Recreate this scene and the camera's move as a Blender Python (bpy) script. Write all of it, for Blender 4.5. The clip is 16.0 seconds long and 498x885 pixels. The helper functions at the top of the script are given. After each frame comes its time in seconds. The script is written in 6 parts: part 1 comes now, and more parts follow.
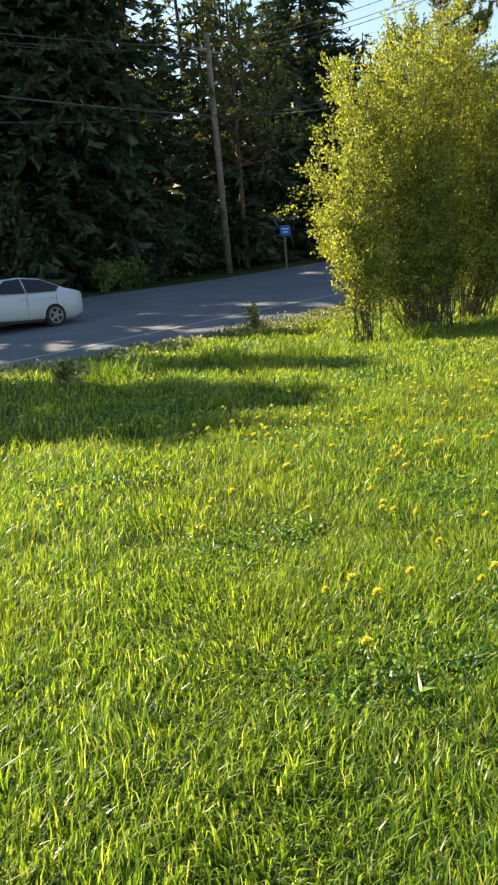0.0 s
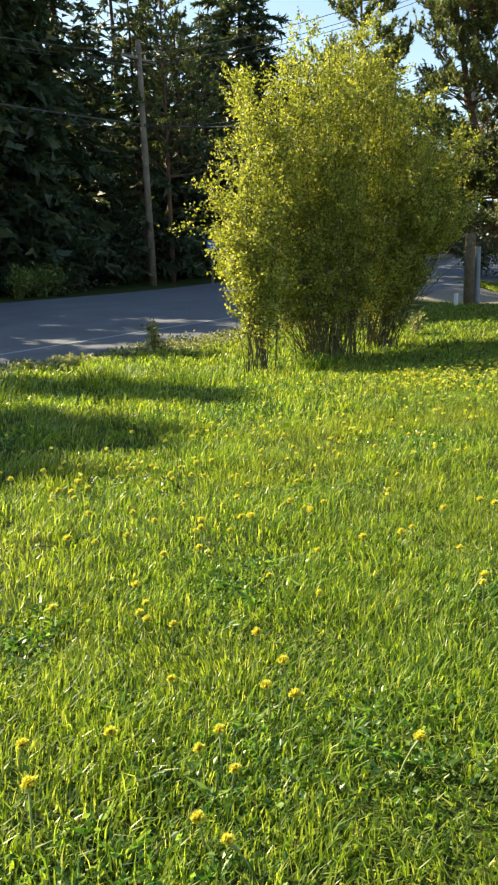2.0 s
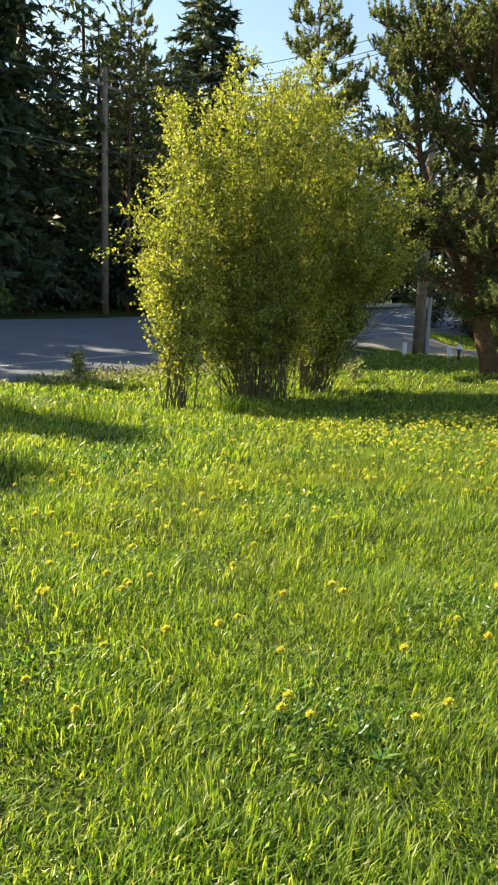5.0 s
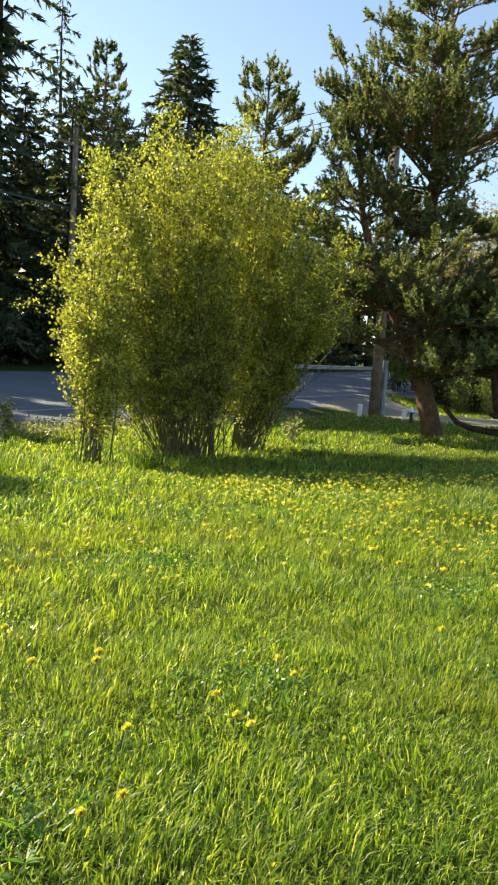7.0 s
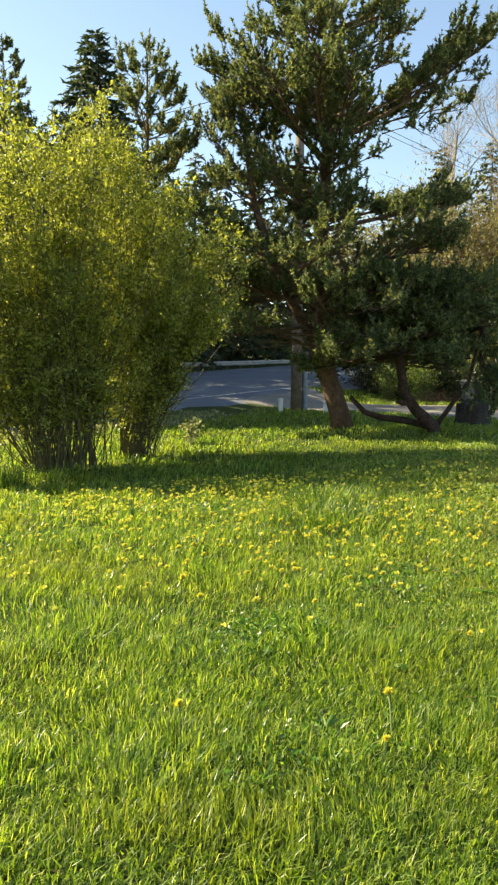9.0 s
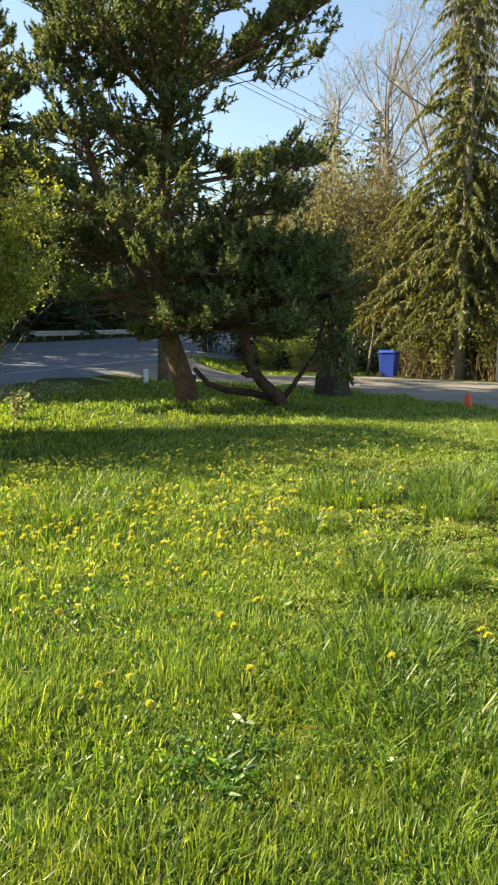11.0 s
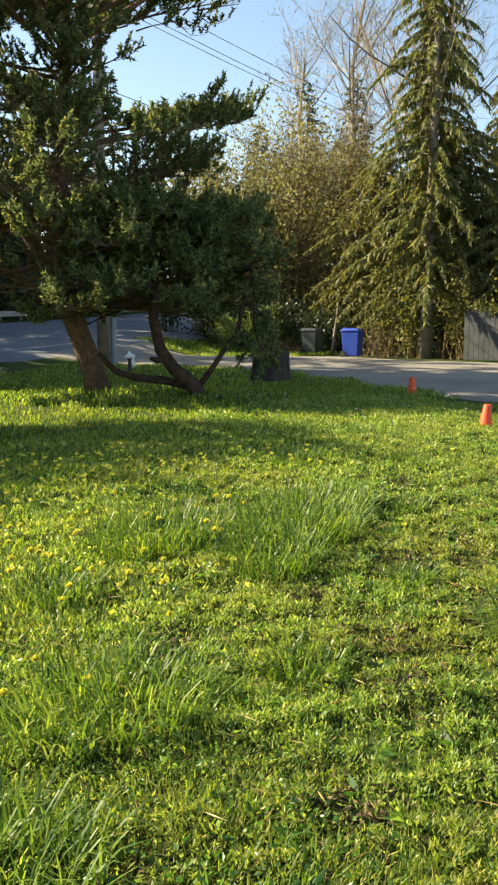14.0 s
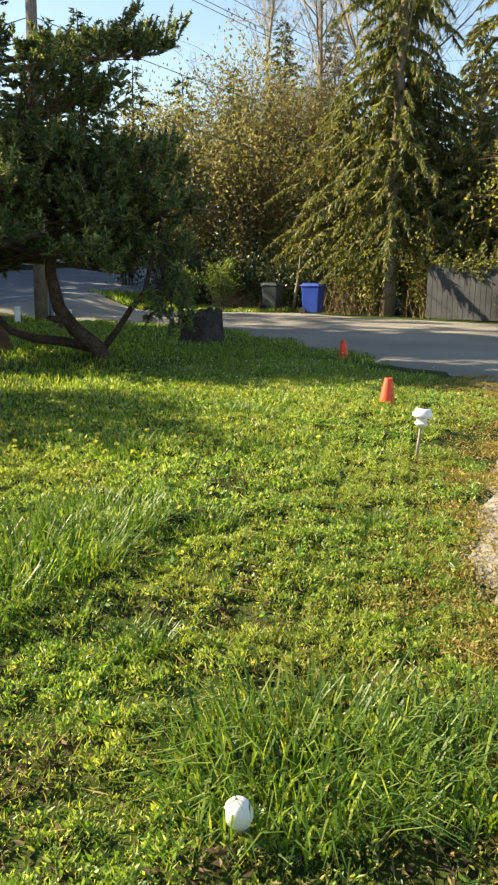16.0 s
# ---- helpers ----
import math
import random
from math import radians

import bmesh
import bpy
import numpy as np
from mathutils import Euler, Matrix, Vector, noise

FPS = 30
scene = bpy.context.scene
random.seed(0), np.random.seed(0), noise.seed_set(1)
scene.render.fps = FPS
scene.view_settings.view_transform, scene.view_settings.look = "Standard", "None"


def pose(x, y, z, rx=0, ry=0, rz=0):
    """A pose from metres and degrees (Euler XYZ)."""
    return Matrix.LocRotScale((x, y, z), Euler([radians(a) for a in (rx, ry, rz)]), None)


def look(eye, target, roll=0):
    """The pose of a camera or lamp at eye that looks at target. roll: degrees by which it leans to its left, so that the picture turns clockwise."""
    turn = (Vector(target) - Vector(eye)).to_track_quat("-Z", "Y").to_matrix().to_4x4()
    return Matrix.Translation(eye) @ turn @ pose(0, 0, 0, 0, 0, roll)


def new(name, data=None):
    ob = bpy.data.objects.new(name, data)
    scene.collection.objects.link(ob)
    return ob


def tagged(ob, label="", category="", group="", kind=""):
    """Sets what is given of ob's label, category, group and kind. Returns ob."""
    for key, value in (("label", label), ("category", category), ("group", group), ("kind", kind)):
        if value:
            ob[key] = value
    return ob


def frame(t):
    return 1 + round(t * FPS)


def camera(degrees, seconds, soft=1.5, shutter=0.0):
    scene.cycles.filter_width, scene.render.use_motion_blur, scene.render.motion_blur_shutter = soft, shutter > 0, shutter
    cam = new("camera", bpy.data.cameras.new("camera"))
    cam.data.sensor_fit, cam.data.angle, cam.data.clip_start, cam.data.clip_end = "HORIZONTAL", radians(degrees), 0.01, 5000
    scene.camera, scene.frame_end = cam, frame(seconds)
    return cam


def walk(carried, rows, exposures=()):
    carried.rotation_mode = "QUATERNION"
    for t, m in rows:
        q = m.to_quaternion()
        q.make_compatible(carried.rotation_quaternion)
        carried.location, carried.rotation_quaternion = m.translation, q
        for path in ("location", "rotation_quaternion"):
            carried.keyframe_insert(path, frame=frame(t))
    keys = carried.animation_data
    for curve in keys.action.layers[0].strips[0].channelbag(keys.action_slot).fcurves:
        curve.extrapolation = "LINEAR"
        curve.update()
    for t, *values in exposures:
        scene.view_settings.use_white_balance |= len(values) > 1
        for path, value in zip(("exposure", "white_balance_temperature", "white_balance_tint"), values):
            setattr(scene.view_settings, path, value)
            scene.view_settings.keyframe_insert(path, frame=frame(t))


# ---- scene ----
cam = camera(33.6, 16.0, soft=2.3)
# seconds, place, yaw, pitch, roll
PATH = [
    (0, 0.271, 0.315, 1.495, -22.46, -11.97, 4.63),
    (0.5, 0.571, 0.329, 1.537, -27.64, -12.54, 3.70),
    (1, 0.881, 0.538, 1.558, -30.51, -12.66, 2.16),
    (1.5, 1.204, 0.647, 1.567, -28.48, -12.01, 1.95),
    (2, 1.444, 0.816, 1.576, -26.38, -11.33, 1.69),
    (2.5, 1.657, 0.961, 1.583, -25.66, -11.60, -0.35),
    (3, 1.898, 0.972, 1.595, -23.12, -11.07, -0.04),
    (3.5, 2.070, 1.057, 1.583, -21.54, -10.49, 0.57),
    (4, 2.199, 1.195, 1.582, -23.74, -8.91, -1.25),
    (4.5, 2.288, 1.246, 1.579, -26.89, -8.96, -2.26),
    (4.7, 2.342, 1.229, 1.575, -28.13, -9.23, -1.89),
    (6.8, 3.327, 0.943, 1.553, -30.10, -4.82, -4.28),
    (7, 3.474, 0.961, 1.551, -29.71, -4.67, -3.95),
    (7.5, 3.824, 1.111, 1.540, -29.19, -3.98, -2.90),
    (8, 4.286, 1.200, 1.530, -30.07, -4.58, -1.54),
    (8.5, 4.648, 1.197, 1.590, -30.99, -5.16, -1.49),
    (9, 5.054, 1.321, 1.583, -33.28, -4.66, -0.42),
    (9.5, 5.530, 1.288, 1.573, -36.84, -5.95, 0.18),
    (10, 6.042, 1.294, 1.584, -39.44, -6.78, 0.20),
    (10.2, 6.230, 1.327, 1.587, -41.27, -6.20, -0.59),
    (12.3, 7.646, 1.488, 1.620, -36.75, -7.70, -0.71),
    (12.5, 7.824, 1.544, 1.605, -37.11, -7.68, -0.91),
    (13, 8.266, 1.674, 1.613, -39.01, -8.99, -1.33),
    (13.5, 8.722, 1.770, 1.649, -39.35, -9.55, -0.66),
    (14, 9.174, 1.964, 1.666, -40.43, -8.23, -0.00),
    (14.5, 9.662, 2.011, 1.690, -42.11, -9.33, -0.14),
    (15, 10.134, 2.109, 1.678, -45.62, -10.48, 1.25),
    (15.2, 10.320, 2.114, 1.694, -45.55, -10.90, 0.85),
    (15.5, 10.599, 2.121, 1.720, -42.65, -11.37, -0.02),
    (16, 11.031, 2.104, 1.743, -41.13, -11.45, -0.60),
]
walk(cam, [(t, pose(x, y, z, 90 + pitch, roll, yaw)) for t, x, y, z, yaw, pitch, roll in PATH],
     exposures=[(0, 1.57, 6950, 7), (16, 1.57, 6950, 7)])

# ---- light ----
SUN_AZ, SUN_EL = -35.0, 33.0
world = bpy.data.worlds.new("world")
scene.world = world
world.use_nodes = True
wt = world.node_tree
sky = wt.nodes.new("ShaderNodeTexSky")
sky.sky_type = "NISHITA"
sky.sun_disc = False
sky.sun_elevation = radians(SUN_EL)
sky.sun_rotation = radians(SUN_AZ)
sky.air_density, sky.dust_density, sky.ozone_density = 1.0, 0.5, 0.6
wt.nodes["Background"].inputs["Strength"].default_value = 0.085
wt.links.new(sky.outputs[0], wt.nodes["Background"].inputs[0])

sun = new("sun", bpy.data.lights.new("sun", "SUN"))
sun.data.energy = 5.0
sun.data.angle = radians(0.55)
sun.data.color = (1.0, 0.88, 0.66)
SUN_DIR = Vector((math.sin(radians(SUN_AZ)) * math.cos(radians(SUN_EL)), math.cos(radians(SUN_AZ)) * math.cos(radians(SUN_EL)), math.sin(radians(SUN_EL))))
sun.matrix_world = look(SUN_DIR * 60, (0, 0, 0))


# ---- materials ----
def nodes_of(name):
    m = bpy.data.materials.new(name)
    m.use_nodes = True
    return m, m.node_tree.nodes, m.node_tree.links


def ramp(n, l, fac, stops):
    r = n.new("ShaderNodeValToRGB")
    els = r.color_ramp.elements
    while len(els) < len(stops):
        els.new(0.5)
    for e, (pos, c) in zip(els, stops):
        e.position, e.color = pos, (*c, 1)
    l.new(fac, r.inputs[0])
    return r.outputs[0]


def noise_out(n, l, coord, scale, detail=3.0, rough=0.6):
    t = n.new("ShaderNodeTexNoise")
    t.inputs["Scale"].default_value, t.inputs["Detail"].default_value, t.inputs["Roughness"].default_value = scale, detail, rough
    l.new(coord, t.inputs["Vector"])
    return t.outputs["Fac"]


def mixc(n, l, fac, a, b, kind="MIX"):
    m = n.new("ShaderNodeMix")
    m.data_type, m.blend_type = "RGBA", kind
    for i, v in ((0, fac), (6, a), (7, b)):
        if hasattr(v, "is_linked"):
            l.new(v, m.inputs[i])
        elif i == 0:
            m.inputs[0].default_value = v
        else:
            m.inputs[i].default_value = (*v, 1)
    return m.outputs[2]


def solid(name, c1, c2, scale=4.0, rough=0.8, metal=0.0, bump=0.2, fine=60.0, c3=None, spec=0.5, far=0.7):
    """Two colours over broad noise, a third as fine speckle, and a fine bump."""
    m, n, l = nodes_of(name)
    b = n["Principled BSDF"]
    tc = n.new("ShaderNodeTexCoord").outputs["Object"]
    col = ramp(n, l, noise_out(n, l, tc, scale, 5), [(0.3, c1), (far, c2)])
    f = noise_out(n, l, tc, fine, 4)
    if c3:
        k = ramp(n, l, f, [(0.52, (0, 0, 0)), (0.66, (1, 1, 1))])
        col = mixc(n, l, k, col, c3)
    l.new(col, b.inputs["Base Color"])
    b.inputs["Roughness"].default_value, b.inputs["Metallic"].default_value = rough, metal
    b.inputs["Specular IOR Level"].default_value = spec
    if bump:
        bp = n.new("ShaderNodeBump")
        bp.inputs["Strength"].default_value, bp.inputs["Distance"].default_value = bump, 0.02
        l.new(f, bp.inputs["Height"])
        l.new(bp.outputs[0], b.inputs["Normal"])
    return m


def leafy(name, stops, through_col, share=0.4, rough=0.55, patch=0.0, patch_col=(0.2, 0.2, 0.05), patch_scale=0.6, spec=0.4):
    """Leaves: colour differs leaf by leaf, light passes through."""
    m, n, l = nodes_of(name)
    b = n["Principled BSDF"]
    geo = n.new("ShaderNodeNewGeometry")
    col = ramp(n, l, geo.outputs["Random Per Island"], stops)
    if patch:
        tc = n.new("ShaderNodeTexCoord").outputs["Object"]
        k = ramp(n, l, noise_out(n, l, tc, patch_scale, 3), [(0.45, (0, 0, 0)), (0.68, (patch, patch, patch))])
        col = mixc(n, l, k, col, patch_col)
    l.new(col, b.inputs["Base Color"])
    b.inputs["Roughness"].default_value = rough
    b.inputs["Specular IOR Level"].default_value = spec
    tr = n.new("ShaderNodeBsdfTranslucent")
    tcol = mixc(n, l, 1.0, col, through_col, "MULTIPLY")
    l.new(tcol, tr.inputs[0])
    mx = n.new("ShaderNodeMixShader")
    mx.inputs[0].default_value = share
    l.new(b.outputs[0], mx.inputs[1])
    l.new(tr.outputs[0], mx.inputs[2])
    l.new(mx.outputs[0], n["Material Output"].inputs[0])
    return m


GRASS = leafy("grass", [(0.0, (0.022, 0.06, 0.014)), (0.3, (0.070, 0.138, 0.022)), (0.72, (0.185, 0.27, 0.038)), (0.95, (0.285, 0.35, 0.08)), (1.0, (0.41, 0.40, 0.17))], (2.5, 2.3, 0.95), 0.45, 0.38, 0.5, (0.155, 0.18, 0.025), 0.75, 0.45)
LUSH = leafy("lush long grass", [(0.0, (0.024, 0.062, 0.012)), (0.5, (0.083, 0.148, 0.021)), (0.85, (0.165, 0.235, 0.038)), (1.0, (0.30, 0.34, 0.10))], (2.3, 2.2, 0.9), 0.40, 0.46, spec=0.4)
SHORTGRASS = leafy("short worn grass", [(0.0, (0.028, 0.07, 0.013)), (0.3, (0.11, 0.19, 0.03)), (0.7, (0.27, 0.345, 0.065)), (0.92, (0.40, 0.44, 0.14)), (1.0, (0.52, 0.47, 0.24))], (2.2, 2.15, 1.0), 0.42, 0.4, 0.5, (0.24, 0.21, 0.05), 1.1, 0.45)
OCHRE = leafy("ochre moss", [(0.0, (0.10, 0.075, 0.02)), (0.5, (0.26, 0.20, 0.05)), (1.0, (0.42, 0.36, 0.14))], (1.7, 1.6, 0.9), 0.3, 0.65, spec=0.2)
CLOVER = leafy("clover leaves", [(0.0, (0.022, 0.07, 0.016)), (0.6, (0.075, 0.165, 0.03)), (1.0, (0.22, 0.31, 0.085))], (2.2, 2.2, 1.0), 0.4, 0.36, spec=0.5)
DRYGRASS = leafy("dry straw", [(0.0, (0.16, 0.11, 0.04)), (0.5, (0.30, 0.22, 0.08)), (1.0, (0.48, 0.39, 0.19))], (1.6, 1.5, 1.0), 0.35, 0.6, spec=0.3)
BUSHLEAF = leafy("bush leaves", [(0.0, (0.075, 0.095, 0.025)), (0.3, (0.16, 0.19, 0.04)), (0.8, (0.285, 0.30, 0.065)), (1.0, (0.40, 0.40, 0.13))], (2.05, 2.0, 0.85), 0.43, 0.45, spec=0.4)
PINE = leafy("pine needles", [(0.0, (0.04, 0.068, 0.036)), (0.55, (0.12, 0.155, 0.07)), (1.0, (0.27, 0.28, 0.12))], (2.0, 1.85, 0.95), 0.34, 0.6, spec=0.2)
SPRUCE = leafy("spruce needles", [(0.0, (0.026, 0.048, 0.026)), (0.7, (0.056, 0.082, 0.04)), (1.0, (0.125, 0.135, 0.058))], (1.7, 1.6, 0.95), 0.22, 0.5)
CEDAR = leafy("cedar sprays", [(0.0, (0.055, 0.075, 0.02)), (0.5, (0.132, 0.147, 0.048)), (1.0, (0.275, 0.262, 0.097))], (2.0, 1.9, 0.9), 0.36, 0.55)
# lighter copy of the cedar sprays: sunlight put into the colour
SUNCEDAR = leafy("sunlit cedar sprays", [(0.0, (0.065, 0.08, 0.025)), (0.5, (0.155, 0.16, 0.06)), (1.0, (0.305, 0.285, 0.118))], (2.0, 1.85, 0.9), 0.4, 0.55)
CATKIN = leafy("budding twigs", [(0.0, (0.092, 0.098, 0.040)), (0.5, (0.185, 0.185, 0.078)), (1.0, (0.32, 0.31, 0.155))], (1.7, 1.55, 0.9), 0.38, 0.6)
IVY = leafy("ivy leaves", [(0.0, (0.05, 0.10, 0.02)), (0.6, (0.12, 0.17, 0.04)), (1.0, (0.33, 0.33, 0.12))], (1.9, 1.9, 1.0), 0.35, 0.4)
BRAMBLE = leafy("bramble leaves", [(0.0, (0.08, 0.11, 0.035)), (0.5, (0.21, 0.23, 0.09)), (1.0, (0.46, 0.43, 0.25))], (1.5, 1.5, 1.0), 0.3, 0.5)
PETAL = leafy("dandelion petals", [(0.0, (0.64, 0.55, 0.05)), (1.0, (0.78, 0.72, 0.13))], (1.1, 1.2, 1.0), 0.3, 0.6)
FLUFF = leafy("seed fluff", [(0.0, (0.6, 0.6, 0.55)), (1.0, (0.75, 0.74, 0.7))], (1.1, 1.1, 1.1), 0.4, 0.8)
# darkened so that litter in the hollows also reads as shade
LITTER = leafy("dead leaf litter", [(0.0, (0.03, 0.022, 0.014)), (0.7, (0.09, 0.06, 0.032)), (1.0, (0.26, 0.19, 0.11))], (1.4, 1.3, 1.0), 0.2, 0.7, spec=0.2)
STEM = solid("flower stem", (0.14, 0.20, 0.05), (0.2, 0.22, 0.07), 20, 0.6, bump=0)
BARK = solid("pine bark", (0.09, 0.055, 0.035), (0.20, 0.125, 0.08), 6, 0.95, bump=0.9, fine=28, c3=(0.05, 0.035, 0.025), spec=0.2)
DARKBARK = solid("dark bark", (0.03, 0.02, 0.015), (0.11, 0.07, 0.05), 9, 0.95, bump=1.0, fine=32, c3=(0.022, 0.016, 0.013), spec=0.2)
PALEBARK = solid("pale bark", (0.22, 0.18, 0.13), (0.38, 0.33, 0.26), 5, 0.9, bump=0.4, fine=25, c3=(0.12, 0.1, 0.08), spec=0.2)
TWIGS = solid("brown canes", (0.13, 0.085, 0.05), (0.28, 0.19, 0.11), 3, 0.9, bump=0.2, fine=30, spec=0.2)
CANE = solid("green canes", (0.055, 0.05, 0.02), (0.13, 0.11, 0.04), 4, 0.7, bump=0.1, fine=40)
POLEWOOD = solid("weathered pole wood", (0.17, 0.13, 0.10), (0.29, 0.24, 0.19), 3, 0.9, bump=0.5, fine=22, c3=(0.10, 0.08, 0.06), spec=0.2)
SOIL = solid("lawn soil", (0.026, 0.046, 0.010), (0.062, 0.084, 0.018), 1.3, 1.0, bump=0.8, fine=30, c3=(0.055, 0.047, 0.022), spec=0.1)
# darkened base: shade in the gaps between leaves is put into its colour
MOSS = solid("mossy turf", (0.020, 0.036, 0.008), (0.055, 0.066, 0.014), 1.6, 1.0, bump=1.0, fine=55, c3=(0.022, 0.022, 0.010), spec=0.1)
ASPHALT = solid("asphalt", (0.10, 0.112, 0.133), (0.16, 0.173, 0.194), 0.5, 0.9, bump=0.35, fine=45, c3=(0.19, 0.195, 0.205), spec=0.25)
GRAVEL = solid("gravel", (0.20, 0.182, 0.155), (0.33, 0.298, 0.255), 0.35, 0.95, bump=1.0, fine=34, c3=(0.13, 0.115, 0.095), spec=0.2)
BLUEGREY = solid("blue-grey painted metal", (0.20, 0.24, 0.29), (0.28, 0.32, 0.37), 3, 0.6, 0.0, bump=0.1, fine=40)
LINE = solid("worn road paint", (0.30, 0.31, 0.32), (0.46, 0.47, 0.47), 2.5, 0.8, bump=0.1, fine=30, c3=(0.17, 0.18, 0.19))
WHITEPAINT = solid("white paint", (0.68, 0.68, 0.66), (0.8, 0.8, 0.78), 6, 0.55, bump=0.1, fine=40)
GREYMETAL = solid("galvanised metal", (0.36, 0.37, 0.38), (0.5, 0.51, 0.52), 3, 0.45, 0.7, bump=0.1, fine=40)
STUMPWOOD = solid("weathered stump wood", (0.035, 0.03, 0.027), (0.085, 0.072, 0.06), 4, 0.95, bump=1.0, fine=18, c3=(0.025, 0.02, 0.018), spec=0.15)
FENCEWOOD = solid("grey fence boards", (0.05, 0.053, 0.056), (0.095, 0.097, 0.10), 2, 0.9, bump=0.4, fine=20, spec=0.2)
CONE = solid("orange cone plastic", (0.74, 0.065, 0.012), (0.80, 0.09, 0.018), 5, 0.55, bump=0.05, fine=40)
BLUEBIN = solid("blue bin plastic", (0.012, 0.045, 0.30), (0.02, 0.065, 0.38), 3, 0.45, bump=0.05, fine=40)
DARKBIN = solid("dark green bin plastic", (0.035, 0.045, 0.045), (0.06, 0.07, 0.07), 3, 0.5, bump=0.05, fine=40)
BLUESIGN = solid("blue sign face", (0.02, 0.10, 0.45), (0.03, 0.13, 0.5), 3, 0.5, bump=0)
CABLE = solid("weathered cable sheath", (0.07, 0.07, 0.07), (0.12, 0.12, 0.115), 3, 0.7, bump=0)
RUBBER = solid("tyre rubber", (0.018, 0.018, 0.018), (0.03, 0.03, 0.03), 8, 0.85, bump=0.1)
CARWHITE = solid("white car paint", (0.60, 0.63, 0.67), (0.66, 0.69, 0.73), 1, 0.18, bump=0)
CARGLASS = solid("tinted car glass", (0.012, 0.014, 0.016), (0.016, 0.018, 0.02), 1, 0.06, bump=0)
CARDARK = solid("black car trim", (0.015, 0.015, 0.016), (0.022, 0.022, 0.023), 4, 0.5, bump=0)
LAMPGLASS = solid("clear lamp plastic", (0.62, 0.64, 0.65), (0.72, 0.73, 0.74), 6, 0.2, bump=0)
CONCRETE = solid("concrete", (0.33, 0.32, 0.30), (0.46, 0.45, 0.42), 1.5, 0.9, bump=0.3, fine=25, spec=0.2)

# ---- mesh tools ----
rng = np.random.default_rng(7)


def mesh_of(name, V, F, mat=None, smooth=False):
    """A mesh from vertices and faces, which are arrays of rows of equal length (one array or several)."""
    me = bpy.data.meshes.new(name)
    V = np.asarray(V, np.float32)
    F = [np.asarray(f, np.int32) for f in (F if isinstance(F, list) else [F]) if len(f)]
    me.vertices.add(len(V))
    me.vertices.foreach_set("co", V.ravel())
    sizes = np.concatenate([np.full(len(f), f.shape[1], np.int32) for f in F])
    starts = np.concatenate([[0], np.cumsum(sizes)[:-1]]).astype(np.int32)
    loops = np.concatenate([f.ravel() for f in F])
    me.loops.add(len(loops))
    me.loops.foreach_set("vertex_index", loops)
    me.polygons.add(len(sizes))
    me.polygons.foreach_set("loop_start", starts)
    me.polygons.foreach_set("loop_total", sizes)
    rounded = smooth or len(sizes) < 3000
    me.polygons.foreach_set("use_smooth", np.full(len(sizes), rounded))
    me.update(calc_edges=True)
    if rounded and not smooth:
        me.set_sharp_from_angle(angle=0.65)
    if mat:
        me.materials.append(mat)
    return me


class Geo:
    """Gathers quads and triangles for one mesh."""

    def __init__(self):
        self.v, self.q, self.t, self.n = [], [], [], 0

    def add(self, V, Q=(), T=()):
        self.v.append(np.asarray(V, float).reshape(-1, 3))
        if len(Q):
            self.q.append(np.asarray(Q, int) + self.n)
        if len(T):
            self.t.append(np.asarray(T, int) + self.n)
        self.n += len(self.v[-1])

    def faces(self):
        return ([np.concatenate(self.q)] if self.q else []) + ([np.concatenate(self.t)] if self.t else [])

    def mesh(self, name, mat, smooth=False):
        return mesh_of(name, np.concatenate(self.v), self.faces(), mat, smooth)


def crown_mesh(limbs, leaves, bark, leaf):
    """Branches and foliage as one mesh of two materials."""
    V = np.concatenate(limbs.v + leaves.v)
    a, b = limbs.faces(), [f + limbs.n for f in leaves.faces()]
    me = mesh_of("crown", V, a + b, bark)
    me.materials.append(leaf)
    k = sum(len(f) for f in a)
    me.polygons.foreach_set("material_index", (np.arange(len(me.polygons)) >= k).astype(np.int32))
    return me


def unit(a):
    a = np.asarray(a, float)
    return a / (np.linalg.norm(a, axis=-1, keepdims=True) + 1e-9)


def add_tube(g, pts, radii, sides=6, cap=True):
    """A tapered tube through the points."""
    pts, radii = np.asarray(pts, float), np.asarray(radii, float)
    d = unit(np.gradient(pts, axis=0))
    ref = np.array([0.13, 0.31, 1.0]) if abs(d[0][2]) < 0.9 else np.array([1.0, 0.2, 0.1])
    a = unit(np.cross(d, ref))
    b = np.cross(d, a)
    ang = np.linspace(0, 2 * math.pi, sides, endpoint=False)
    ring = a[:, None, :] * np.cos(ang)[None, :, None] + b[:, None, :] * np.sin(ang)[None, :, None]
    V = (pts[:, None, :] + ring * radii[:, None, None]).reshape(-1, 3)
    k = len(pts)
    i, j = np.meshgrid(np.arange(k - 1), np.arange(sides), indexing="ij")
    j2 = (j + 1) % sides
    Q = np.stack([i * sides + j, i * sides + j2, (i + 1) * sides + j2, (i + 1) * sides + j], -1).reshape(-1, 4)
    T = []
    if cap:
        V = np.concatenate([V, pts[:1], pts[-1:]])
        c = k * sides
        T = [(c, (s + 1) % sides, s) for s in range(sides)] + [(c + 1, (k - 1) * sides + s, (k - 1) * sides + (s + 1) % sides) for s in range(sides)]
    g.add(V, Q, T)


